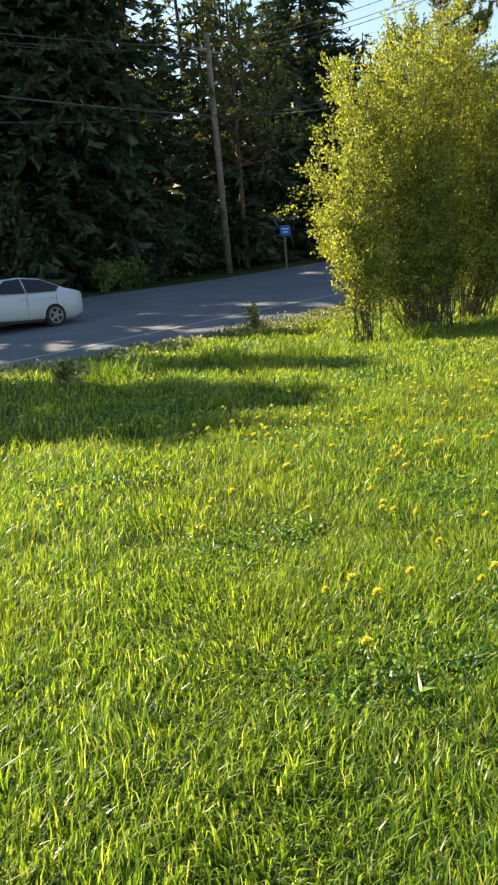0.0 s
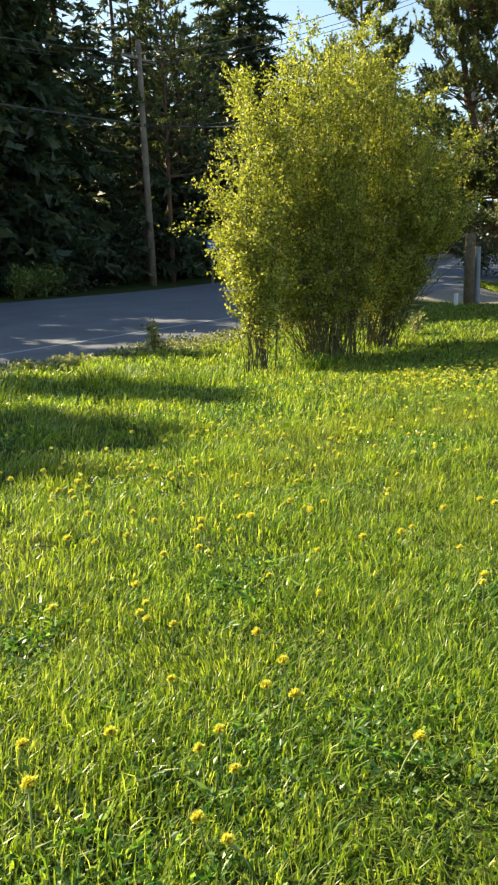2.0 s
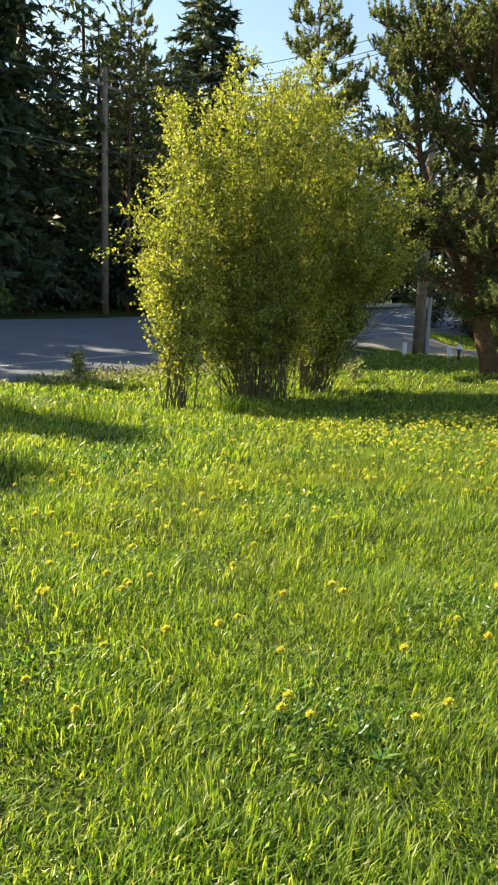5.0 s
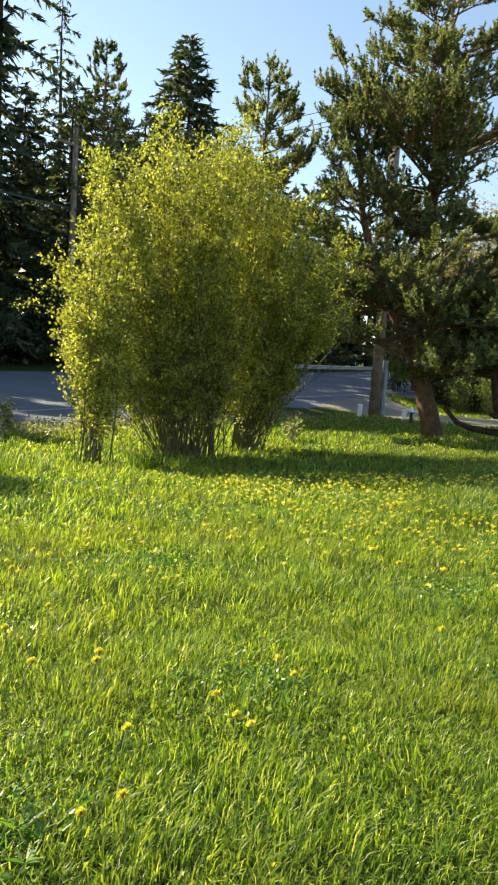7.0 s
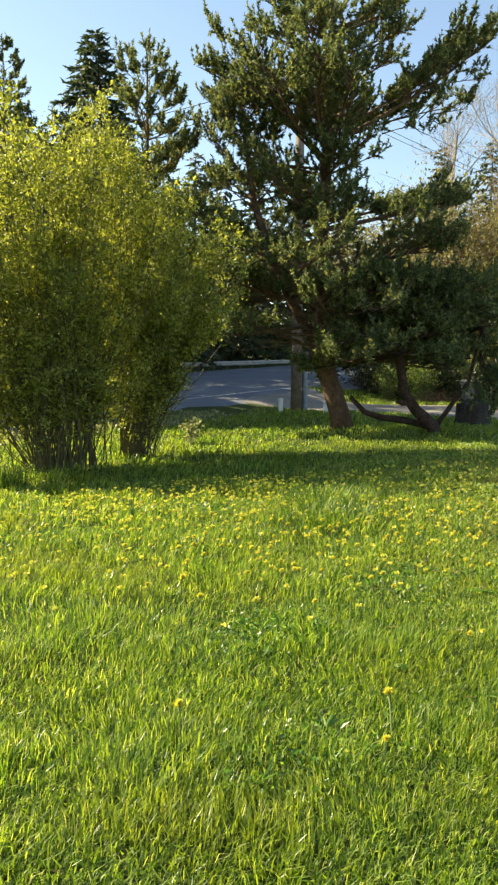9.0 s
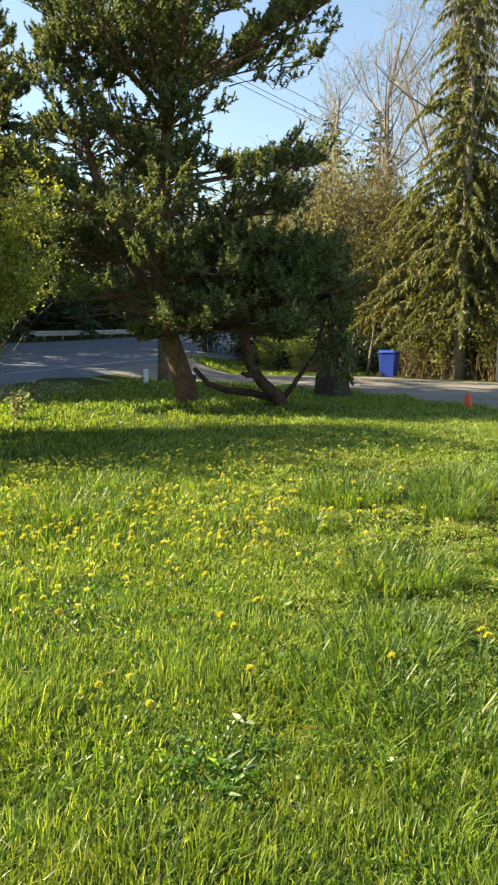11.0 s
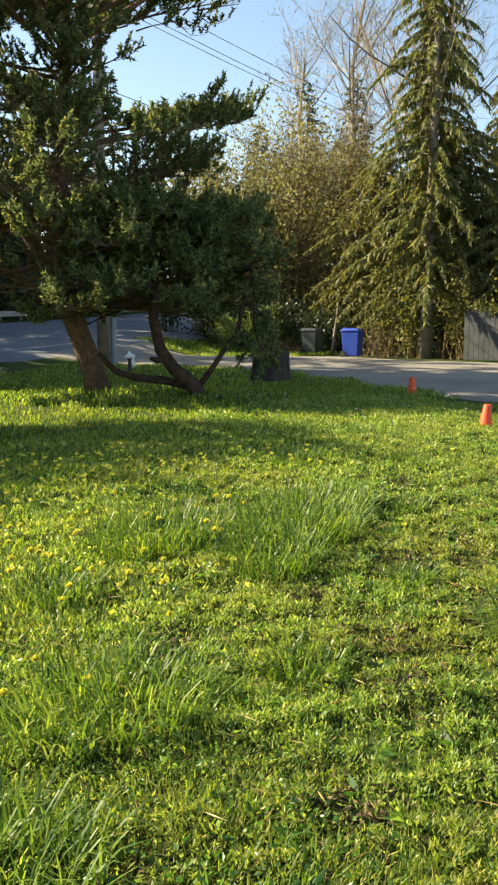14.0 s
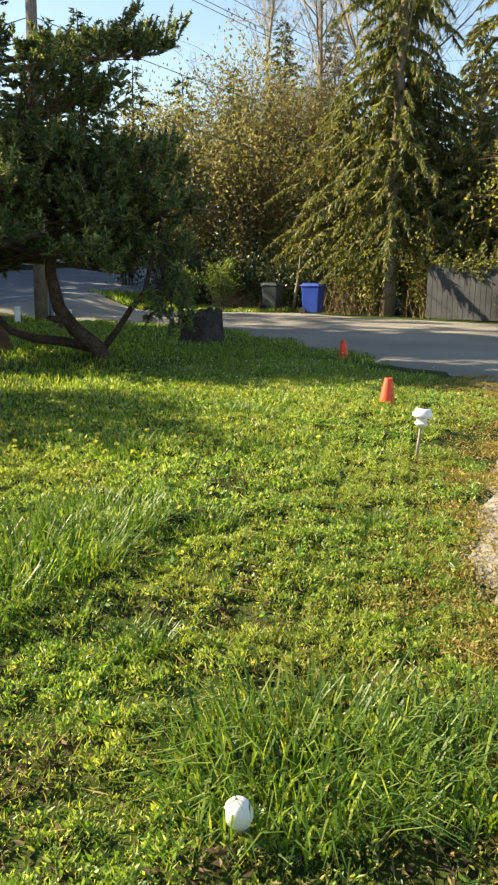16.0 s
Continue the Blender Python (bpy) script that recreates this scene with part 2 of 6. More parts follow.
def add_leaves(g, base, axis, length, width, r=rng, fold=0.0):
    """Rhombic leaves: base points, directions, lengths and widths."""
    base, axis = np.asarray(base, float), unit(axis)
    n = len(base)
    side = unit(np.cross(axis, r.normal(size=(n, 3))))
    L, W = np.broadcast_to(length, n)[:, None], np.broadcast_to(width, n)[:, None]
    up = np.cross(axis, side)
    mid = base + axis * L * 0.45 + up * L * fold
    V = np.stack([base, mid + side * W / 2, base + axis * L, mid - side * W / 2], 1).reshape(-1, 3)
    g.add(V, np.arange(4 * n).reshape(n, 4))


def add_spikes(g, base, axis, length, width, r=rng):
    """Narrow pointed sprays: one triangle each."""
    base, axis = np.asarray(base, float), unit(axis)
    n = len(base)
    side = unit(np.cross(axis, r.normal(size=(n, 3)))) * np.broadcast_to(width, n)[:, None] * 0.5
    V = np.stack([base - side, base + side, base + axis * np.broadcast_to(length, n)[:, None]], 1).reshape(-1, 3)
    g.add(V, T=np.arange(3 * n).reshape(n, 3))


def add_box(g, x0, x1, y0, y1, z0, z1, taper=0.0):
    t = taper
    V = [(x0, y0, z0), (x1, y0, z0), (x1, y1, z0), (x0, y1, z0), (x0 - t, y0 - t, z1), (x1 + t, y0 - t, z1), (x1 + t, y1 + t, z1), (x0 - t, y1 + t, z1)]
    g.add(V, [(0, 3, 2, 1), (4, 5, 6, 7), (0, 1, 5, 4), (1, 2, 6, 5), (2, 3, 7, 6), (3, 0, 4, 7)])


def lathe(g, profile, sides=16, cx=0.0, cy=0.0):
    """A turned shape: rows of radius and height."""
    ang = np.linspace(0, 2 * math.pi, sides, endpoint=False)
    V = np.array([(cx + r * math.cos(a), cy + r * math.sin(a), z) for r, z in profile for a in ang])
    k = len(profile)
    Q = [(i * sides + j, i * sides + (j + 1) % sides, (i + 1) * sides + (j + 1) % sides, (i + 1) * sides + j) for i in range(k - 1) for j in range(sides)]
    g.add(V, Q)


def part(name, g, mat, parent, label="", smooth=False, bevel=0.0):
    """Links what was gathered as one mesh object under a thing or a part."""
    ob = new(name, g.mesh(name, mat, smooth) if isinstance(g, Geo) else g)
    ob.parent = parent
    if label:
        ob["label"] = label
    if bevel:
        m = ob.modifiers.new("bevel", "BEVEL")
        m.width, m.segments, m.limit_method = bevel, 2, "ANGLE"
    return ob


def thing(name, m, label, category, group="", kind=""):
    ob = new(name)
    ob.matrix_world = m
    ob.empty_display_size = 0.2
    return tagged(ob, label, category, group, kind)


# ---- terrain ----
def sstep(v, a, b):
    t = np.clip((v - a) / (b - a), 0, 1)
    return t * t * (3 - 2 * t)


def across(x, y):
    return -0.5 * x + 0.866 * y


def along(x, y):
    return 0.866 * x + 0.5 * y


def bumps(x, y):
    return 0.5 * np.sin(1.7 * x + 0.9 * y) * np.sin(1.3 * y - 0.6 * x + 1.0) + 0.3 * np.sin(3.9 * x - 1.1 * y + 2) * np.sin(3.1 * y + 0.7 * x)


def height(x, y):
    """The ground: a nearly level lawn with a low mound, and a street that climbs away from it."""
    x, y = np.asarray(x, float), np.asarray(y, float)
    P, Q = across(x, y), along(x, y)
    lawn = 0.07 + 0.28 * np.exp(-(((x - 15.5) / 5) ** 2 + ((y - 7.5) / 5) ** 2)) + 0.2 * sstep(x, 14, 24)
    lawn = lawn + 0.22 * np.exp(-((x - 17.5) ** 2 + (y - 15.0) ** 2) / 9) - 0.14 * np.exp(-((x - 9.5) ** 2 + (y - 14.5) ** 2) / 16)
    lawn = lawn + (0.025 * bumps(x, y) + 0.022 * sstep(x, 7, 11) * bumps(2.7 * x + 1, 2.7 * y)) * (1 - sstep(x, 17, 20))
    street = 0.03 + 0.034 * np.clip(Q - 15.4, -25, 45) + 0.05 * np.clip(P - 15, -8, 14)
    w = sstep(P, 10.8, 14.0)
    rise = 0.05 * np.clip(P - 29, 0, 50) + 0.06 * np.clip(x - 39, 0, 40)
    return lawn * (1 - w) + street * w + rise


def ground_at(x, y):
    return float(height(x, y))


def sheet(name, xs, ys, mat, inside=None, lift=0.0, label="", category="", fn=None):
    """A sheet over the terrain; fn maps the two grid values to x and y."""
    A, B = np.meshgrid(xs, ys, indexing="ij")
    X, Y = fn(A, B) if fn else (A, B)
    L = np.full(A.shape, lift)
    if fn and len(ys) > 2:
        L[:, 0] = L[:, -1] = -0.03
    V = np.stack([X, Y, height(X, Y) + L], -1).reshape(-1, 3)
    a, b = len(xs), len(ys)
    i, j = np.meshgrid(np.arange(a - 1), np.arange(b - 1), indexing="ij")
    Fq = np.stack([i * b + j, (i + 1) * b + j, (i + 1) * b + j + 1, i * b + j + 1], -1).reshape(-1, 4)
    if inside is not None:
        c = V[Fq].mean(1)
        Fq = Fq[inside(c[:, 0], c[:, 1])]
    ob = new(name, mesh_of(name, V, Fq, mat, True))
    return tagged(ob, label, category, kind="structure")


far_x = np.concatenate([np.linspace(-900, -20, 16), np.arange(-18, 0, 0.5), np.arange(0, 19, 0.2), np.arange(19, 45, 0.5), np.linspace(46, 900, 18)])
far_y = np.concatenate([np.linspace(-900, -12, 16), np.arange(-10, 1, 0.5), np.arange(1, 12, 0.2), np.arange(12, 50, 0.5), np.linspace(52, 1200, 20)])
sheet("ground", far_x, far_y, SOIL, label="green grassy earth of the lawn and the land round it", category="ground")


def pq(P, Q):
    return -0.5 * P + 0.866 * Q, 0.866 * P + 0.5 * Q


def street_point(A, B):
    """A: along the street; B: 0 at the lawn's edge, 1 at the far verge."""
    near = 12.9 + 0.25 * np.sin(A * 0.9) + 0.12 * np.sin(A * 2.3 + 1)
    return pq(near + (26.2 + 0.3 * np.sin(A * 0.35) - near) * B, A)


sheet("road", np.arange(-60, 74, 1.0), np.linspace(0, 1, 16), ASPHALT, lift=0.05, fn=street_point, label="grey worn asphalt street in dappled tree shade", category="road")


def lane_edge(y):
    return np.interp(y, [-12, 0, 2.5, 3.6, 4.3, 4.8, 5.3, 6.2, 7.8, 12, 18.4, 23, 27, 34], [11.3, 12.0, 12.8, 13.6, 14.45, 15.1, 16.0, 18.0, 20.4, 22.6, 25.0, 25.4, 23.5, 18]) + 0.25 * np.sin(y * 2.1) * sstep(y, 6, 9) + 0.08 * np.sin(y * 5.3) + 0.05 * np.sin(y * 13.7 + 1) + 0.03 * np.sin(y * 29)


def lane_point(A, B):
    return lane_edge(A) + (np.interp(A, [-12, 10, 16, 22, 25.5, 27, 28.5, 31, 34], [36, 36, 35, 34, 34.6, 33.2, 31.2, 30.0, 29.5]) - lane_edge(A)) * B, A


sheet("driveway", np.concatenate([np.arange(-12, 2, 0.25), np.arange(2, 9, 0.08), np.arange(9, 33, 0.25)]), np.concatenate([[0.0, 0.012, 0.03], np.linspace(0.06, 1, 22)]), GRAVEL, lift=0.04, fn=lane_point, label="pale tan gravel driveway with tree shadows", category="driveway")


def strip(name, p, q0, q1, w, mat, label, lift=0.056, wob=0.0):
    def f(A, B):
        return pq(p + (B - 0.5) * w + wob * np.sin(A * 0.4), A)
    return sheet(name, np.arange(q0, q1, 0.5), np.array([0.0, 1.0]), mat, lift=lift, fn=f, label=label, category="road marking")


strip("edge_line", 15.0, -30, 60, 0.13, LINE, "thin white painted line along the street edge", wob=0.03)

# ---- trees ----
def bezier(p0, p1, p2, n):
    t = np.linspace(0, 1, n)[:, None]
    p0, p1, p2 = (np.asarray(p, float) for p in (p0, p1, p2))
    return (1 - t) ** 2 * p0 + 2 * t * (1 - t) * p1 + t ** 2 * p2


def add_needles(g, pos, dirs, lens, per, nl, nw, r, spread=0.8):
    """Needle brushes along shoots."""
    pos, dirs = np.asarray(pos, float), unit(dirs)
    n = len(pos)
    u = r.random((n, per, 1)) ** 0.8
    b = pos[:, None, :] + dirs[:, None, :] * u * np.broadcast_to(lens, n)[:, None, None]
    a = unit(dirs[:, None, :] * 0.55 + r.normal(size=(n, per, 3)) * spread * 0.62).reshape(-1, 3)
    b = b.reshape(-1, 3)
    side = unit(np.cross(a, r.normal(size=a.shape))) * nw * 0.5
    V = np.stack([b - side, b + side, b + a * (nl * r.uniform(0.7, 1.2, n * per))[:, None]], 1).reshape(-1, 3)
    g.add(V, T=np.arange(3 * n * per).reshape(-1, 3))


def pine_limb(wood, shoots, r, start, end, rise, r0, dens=1.0, up=0.55, side_len=1.0):
    """One pine limb with side branches; gathers its shoots."""
    start, end = np.asarray(start, float), np.asarray(end, float)
    L = np.linalg.norm(end - start)
    mid = (start + end) / 2 + np.array([r.normal() * 0.12 * L, r.normal() * 0.12 * L, rise * L])
    pts = bezier(start, mid, end, 8)
    add_tube(wood, pts, np.linspace(r0, r0 * 0.22, 8), 5, False)
    n = max(4, int(L * 4.6 * dens))
    for s in 0.22 + 0.78 * r.random(n) ** 0.75:
        k = min(6, int(s * 7))
        p = pts[k] + (pts[k + 1] - pts[k]) * (s * 7 - k)
        d = unit(pts[k + 1] - pts[k])
        side = unit(np.cross(d, (0, 0, 1))) * r.choice([-1, 1])
        sd = unit(d * r.uniform(0.4, 1.0) + side * r.uniform(0.3, 1.0) + np.array([0, 0, r.uniform(-0.1, 0.45)]))
        sl = (0.22 + 0.26 * L * (1 - 0.55 * s)) * r.uniform(0.6, 1.1) * side_len
        q = bezier(p, p + sd * sl * 0.5, p + sd * sl + np.array([0, 0, sl * 0.25]), 4)
        add_tube(wood, q, np.linspace(r0 * 0.28, 0.006, 4), 3, False)
        m = max(2, int(sl * 5.5 * dens))
        for v in r.uniform(0.45, 1.0, m):
            sp = q[0] + (q[-1] - q[0]) * v
            shoots.append((sp, unit(sd * 0.7 + r.normal(size=3) * 0.5 + np.array([0, 0, up])), r.uniform(0.12, 0.24)))
        shoots.append((q[-1], unit(sd * 0.6 + np.array([0, 0, up + 0.3])), r.uniform(0.18, 0.34)))
    shoots.append((pts[-1], unit(pts[-1] - pts[-2] + np.array([0, 0, 0.6])), 0.36))


def finish_pine(root, wood, limbs, shoots, r, per=32, nl=0.08, nw=0.034, bark=BARK):
    part("trunk", wood, bark, root, smooth=True)
    g = Geo()
    P, D, Ls = (np.array([s[i] for s in shoots]) for i in range(3))
    add_needles(g, P, D, Ls, per, nl, nw, r)
    part("crown", crown_mesh(limbs, g, bark, PINE), None, root)


def young_pine(x, y, H, R, seed, low=1.2, lean=(0, 0), dens=1.6, per=30, nl=0.08, nw=0.034):
    r = np.random.default_rng(seed)
    root = thing("pine_tree", pose(x, y, ground_at(x, y) - 0.1), "dark green pine with upright shoots beside the street", "tree")
    wood, limbs, shoots = Geo(), Geo(), []
    tr = bezier((0, 0, 0), (lean[0] * 0.3, lean[1] * 0.3, H * 0.5), (lean[0], lean[1], H), 14)
    add_tube(wood, tr, np.linspace(0.13, 0.015, 14) * (H / 9) ** 0.5, 7)
    z = low
    while z < H - 0.25:
        f = (z - low) / (H - low)
        c = np.array([np.interp(z, tr[:, 2], tr[:, 0]), np.interp(z, tr[:, 2], tr[:, 1]), z])
        a0 = r.uniform(0, 6.28)
        for k in range(r.integers(3, 6)):
            a = a0 + k * 6.28 / 4.5 + r.normal() * 0.3
            L = (R * (1 - f) ** 0.75 + 0.22) * r.uniform(0.65, 1.1)
            e = c + np.array([math.cos(a) * L, math.sin(a) * L, L * r.uniform(0.25, 0.6)])
            pine_limb(limbs, shoots, r, c, e, -0.05, 0.035 * (1 - f) + 0.012, dens, 0.75)
        z += r.uniform(0.42, 0.7)
    shoots += [(np.array([lean[0], lean[1], H - d]), unit(r.normal(size=3) * 0.15 + np.array([0, 0, 1])), 0.45) for d in (0, 0.1, 0.3, 0.5)]
    finish_pine(root, wood, limbs, shoots, r, per, nl, nw)
    return root


def big_pine(x, y):
    """The pine by the street: a leaning stem, long low boughs, dense dark underside."""
    r = np.random.default_rng(31)
    z0 = ground_at(x, y) - 0.15
    root = thing("pine_tree", pose(x, y, z0), "large dark green pine leaning over the lawn with red-brown trunk", "tree")
    wood, limbs, shoots = Geo(), Geo(), []
    tr = np.array([(0, 0, 0), (-0.12, 0.02, 0.55), (-0.36, 0.08, 1.25), (-0.62, 0.15, 2.0), (-0.70, 0.2, 3.0), (-0.55, 0.25, 4.5), (-0.4, 0.3, 6.0), (-0.35, 0.3, 7.5), (-0.3, 0.3, 9.2), (-0.25, 0.3, 11.4)])
    add_tube(wood, tr, [0.30, 0.235, 0.21, 0.2, 0.18, 0.15, 0.125, 0.1, 0.06, 0.015], 10)

    def stem(z):
        return np.array([np.interp(z, tr[:, 2], tr[:, k]) for k in range(3)])

    for z in np.concatenate([r.uniform(1.9, 4.2, 40), r.uniform(4.2, 7.0, 24), r.uniform(6.8, 9.2, 24), r.uniform(9.0, 11.8, 26)]):
        a = r.uniform(0, 6.28)
        right = -1.5 < (a + math.pi) % (2 * math.pi) - math.pi < 0.3
        if right and 3.5 < z < 4.8:
            L, dz = r.uniform(0.3, 0.5), 0.1
        elif z < 4.2:
            L, dz = r.uniform(1.6, 3.0), r.uniform(-0.2, 0.05 if right else 0.35)
        elif z < 6.3:
            L, dz = r.uniform(0.8, 1.5) if right else r.uniform(0.9, 1.9), r.uniform(0.1, 0.5)
        else:
            L, dz = r.uniform(0.6, 1.0) * (0.55 + (12.0 - z) * 0.43), r.uniform(0.1, 0.5)
        c = stem(z)
        e = c + np.array([math.cos(a) * L, math.sin(a) * L, dz * L])
        pine_limb(limbs, shoots, r, c, e, -0.05, 0.018 + 0.014 * L, 1.4 if z < 4.2 else 1.7, 0.5)
    # short leafy limbs that hide the stem on the lawn side
    for z in r.uniform(4.0, 8.6, 24):
        a, L = r.uniform(-2.9, -1.1), r.uniform(0.5, 1.3)
        c = stem(z)
        pine_limb(limbs, shoots, r, c, c + np.array([math.cos(a) * L, math.sin(a) * L, L * r.uniform(0.1, 0.5)]), -0.05, 0.028, 1.8, 0.5)
    st = np.array([(-0.6, 0.15, 1.9), (-1.0, 0.45, 2.8), (-1.5, 0.85, 4.0), (-1.85, 1.1, 5.4), (-2.0, 1.2, 6.8), (-2.2, 1.35, 8.3)])
    add_tube(wood, st, [0.12, 0.11, 0.1, 0.085, 0.06, 0.015], 8)
    for z in np.concatenate([r.uniform(3.6, 5.4, 14), r.uniform(5.2, 8.3, 26)]):
        c = np.array([np.interp(z, st[:, 2], st[:, k]) for k in range(3)])
        a, L = r.uniform(0, 6.28), r.uniform(0.6, 1.6) * (1.15 - 0.1 * (z - 3.6))
        pine_limb(limbs, shoots, r, c, c + np.array([math.cos(a) * L, math.sin(a) * L, L * r.uniform(0.2, 0.7)]), 0.04, 0.03, 1.7, 0.75)
    # long boughs that reach out over the driveway side
    for z, e, rad in ((4.7, (3.3, -0.2, 5.65), 0.08), (4.9, (2.6, -0.2, 5.7), 0.06), (3.2, (1.9, -0.6, 3.1), 0.06), (6.6, (2.9, -1.1, 9.0), 0.07), (6.9, (2.2, -1.2, 8.8), 0.06), (6.4, (2.7, -0.6, 7.8), 0.06), (3.3, (2.2, -2.2, 2.5), 0.08),
                      (3.2, (-3.1, 1.0, 4.6), 0.07), (3.0, (-2.7, 0.4, 3.4), 0.06), (5.4, (-2.6, 1.0, 6.9), 0.06), (6.2, (-2.2, 1.1, 8.2), 0.05), (2.8, (1.2, -2.8, 3.2), 0.07), (3.6, (0.4, -2.6, 4.2), 0.07)):
        c = stem(z)
        slim = 0.5 if 4.6 < z < 5 else 1.0
        pine_limb(limbs, shoots, r, c, e, 0.02, rad * 0.8, 2.0 / slim ** 0.5, 0.7, slim)
        for k in range(5):
            f = r.uniform(0.4, 0.9)
            b = c + (np.array(e) - c) * f
            pine_limb(limbs, shoots, r, b, b + r.normal(size=3) * 0.35 * slim + (np.array(e) - c) * 0.26 + np.array([0, 0, 0.12]), 0.03, rad * 0.3, 1.5, 0.75)
    # dead reddish twigs inside the shaded lower crown
    dead = Geo()
    for _ in range(90):
        c = stem(r.uniform(1.8, 4.6))
        a, L = r.uniform(2.2, 5.6), r.uniform(0.5, 2.2)
        e = c + np.array([math.cos(a) * L, math.sin(a) * L, L * r.uniform(-0.25, 0.45)])
        q = bezier(c, (c + e) / 2 + r.normal(size=3) * 0.12, e, 5)
        add_tube(dead, q, np.linspace(0.014, 0.005, 5), 3, False)
        for v in r.uniform(0.3, 0.95, 5):
            b = c + (e - c) * v
            add_tube(dead, [b, b + r.normal(size=3) * 0.22], [0.006, 0.003], 3, False)
    part("dead_wood", dead, TWIGS, root, "dry reddish brown dead twigs")
    finish_pine(root, wood, limbs, shoots, r, 22, 0.085, 0.041)
    return root


def low_pine(x, y):
    """A crooked second pine: two dark limbs that fork near the ground and carry a dense low canopy."""
    r = np.random.default_rng(12)
    z0 = ground_at(x, y) - 0.12
    root = thing("pine_tree", pose(x, y, z0), "low crooked pine with forked dark limbs and dense canopy", "tree")
    wood, limbs, shoots = Geo(), Geo(), []
    up = np.array([(0, 0, 0), (-0.1, 0.03, 0.3), (-0.42, 0.22, 0.62), (-0.62, 0.34, 0.95), (-0.72, 0.4, 1.5), (-0.6, 0.5, 2.3), (-0.3, 0.6, 3.1), (0.0, 0.6, 3.8)])
    add_tube(wood, up, [0.17, 0.14, 0.12, 0.11, 0.095, 0.08, 0.06, 0.03], 9)
    arm = np.array([(-0.02, 0.0, 0.28), (0.22, -0.1, 0.62), (0.4, -0.22, 0.95), (0.62, -0.3, 1.22), (0.72, -0.35, 1.7), (0.9, -0.4, 2.4)])
    add_tube(wood, arm, [0.06, 0.052, 0.048, 0.042, 0.036, 0.02], 7)
    knee = np.array([(-0.52, 0.28, 0.8), (-0.68, 0.36, 0.76), (-0.8, 0.42, 0.80)])
    add_tube(wood, knee, [0.08, 0.065, 0.03], 7)
    for z, top in ((1.8, up), (2.1, up), (2.4, up), (2.7, up), (2.9, up), (3.1, up), (3.3, up), (3.5, up)):
        c = np.array([np.interp(z, top[:, 2], top[:, k]) for k in range(3)])
        for k in range(6):
            a = r.uniform(0, 6.28)
            L = r.uniform(1.1, 2.2) * (1.15 - 0.13 * z)
            e = c + np.array([math.cos(a) * L - 0.15, math.sin(a) * L + 0.15, L * r.uniform(-0.28, 0.1)])
            pine_limb(limbs, shoots, r, c, e, 0.05, 0.045, 1.6, 0.4)
    for e in ((1.1, -0.3, 1.75), (1.0, 0.3, 2.2), (0.8, -0.6, 2.0), (0.6, -1.0, 2.6), (1.2, 0.6, 2.3), (1.2, -0.1, 3.2)):
        pine_limb(limbs, shoots, r, arm[-1] if e[2] < 2.5 else up[-2], e, 0.1, 0.04, 1.8, 0.35)
    for e in ((0.95, -0.75, 0.75), (0.8, -0.65, 1.0), (1.1, -0.8, 1.05)):
        pine_limb(limbs, shoots, r, (0.75, -0.5, 1.9), e, 0.12, 0.02, 1.7, -0.5)
    finish_pine(root, wood, limbs, shoots, r, 28, 0.1, 0.046, bark=DARKBARK)
    return root


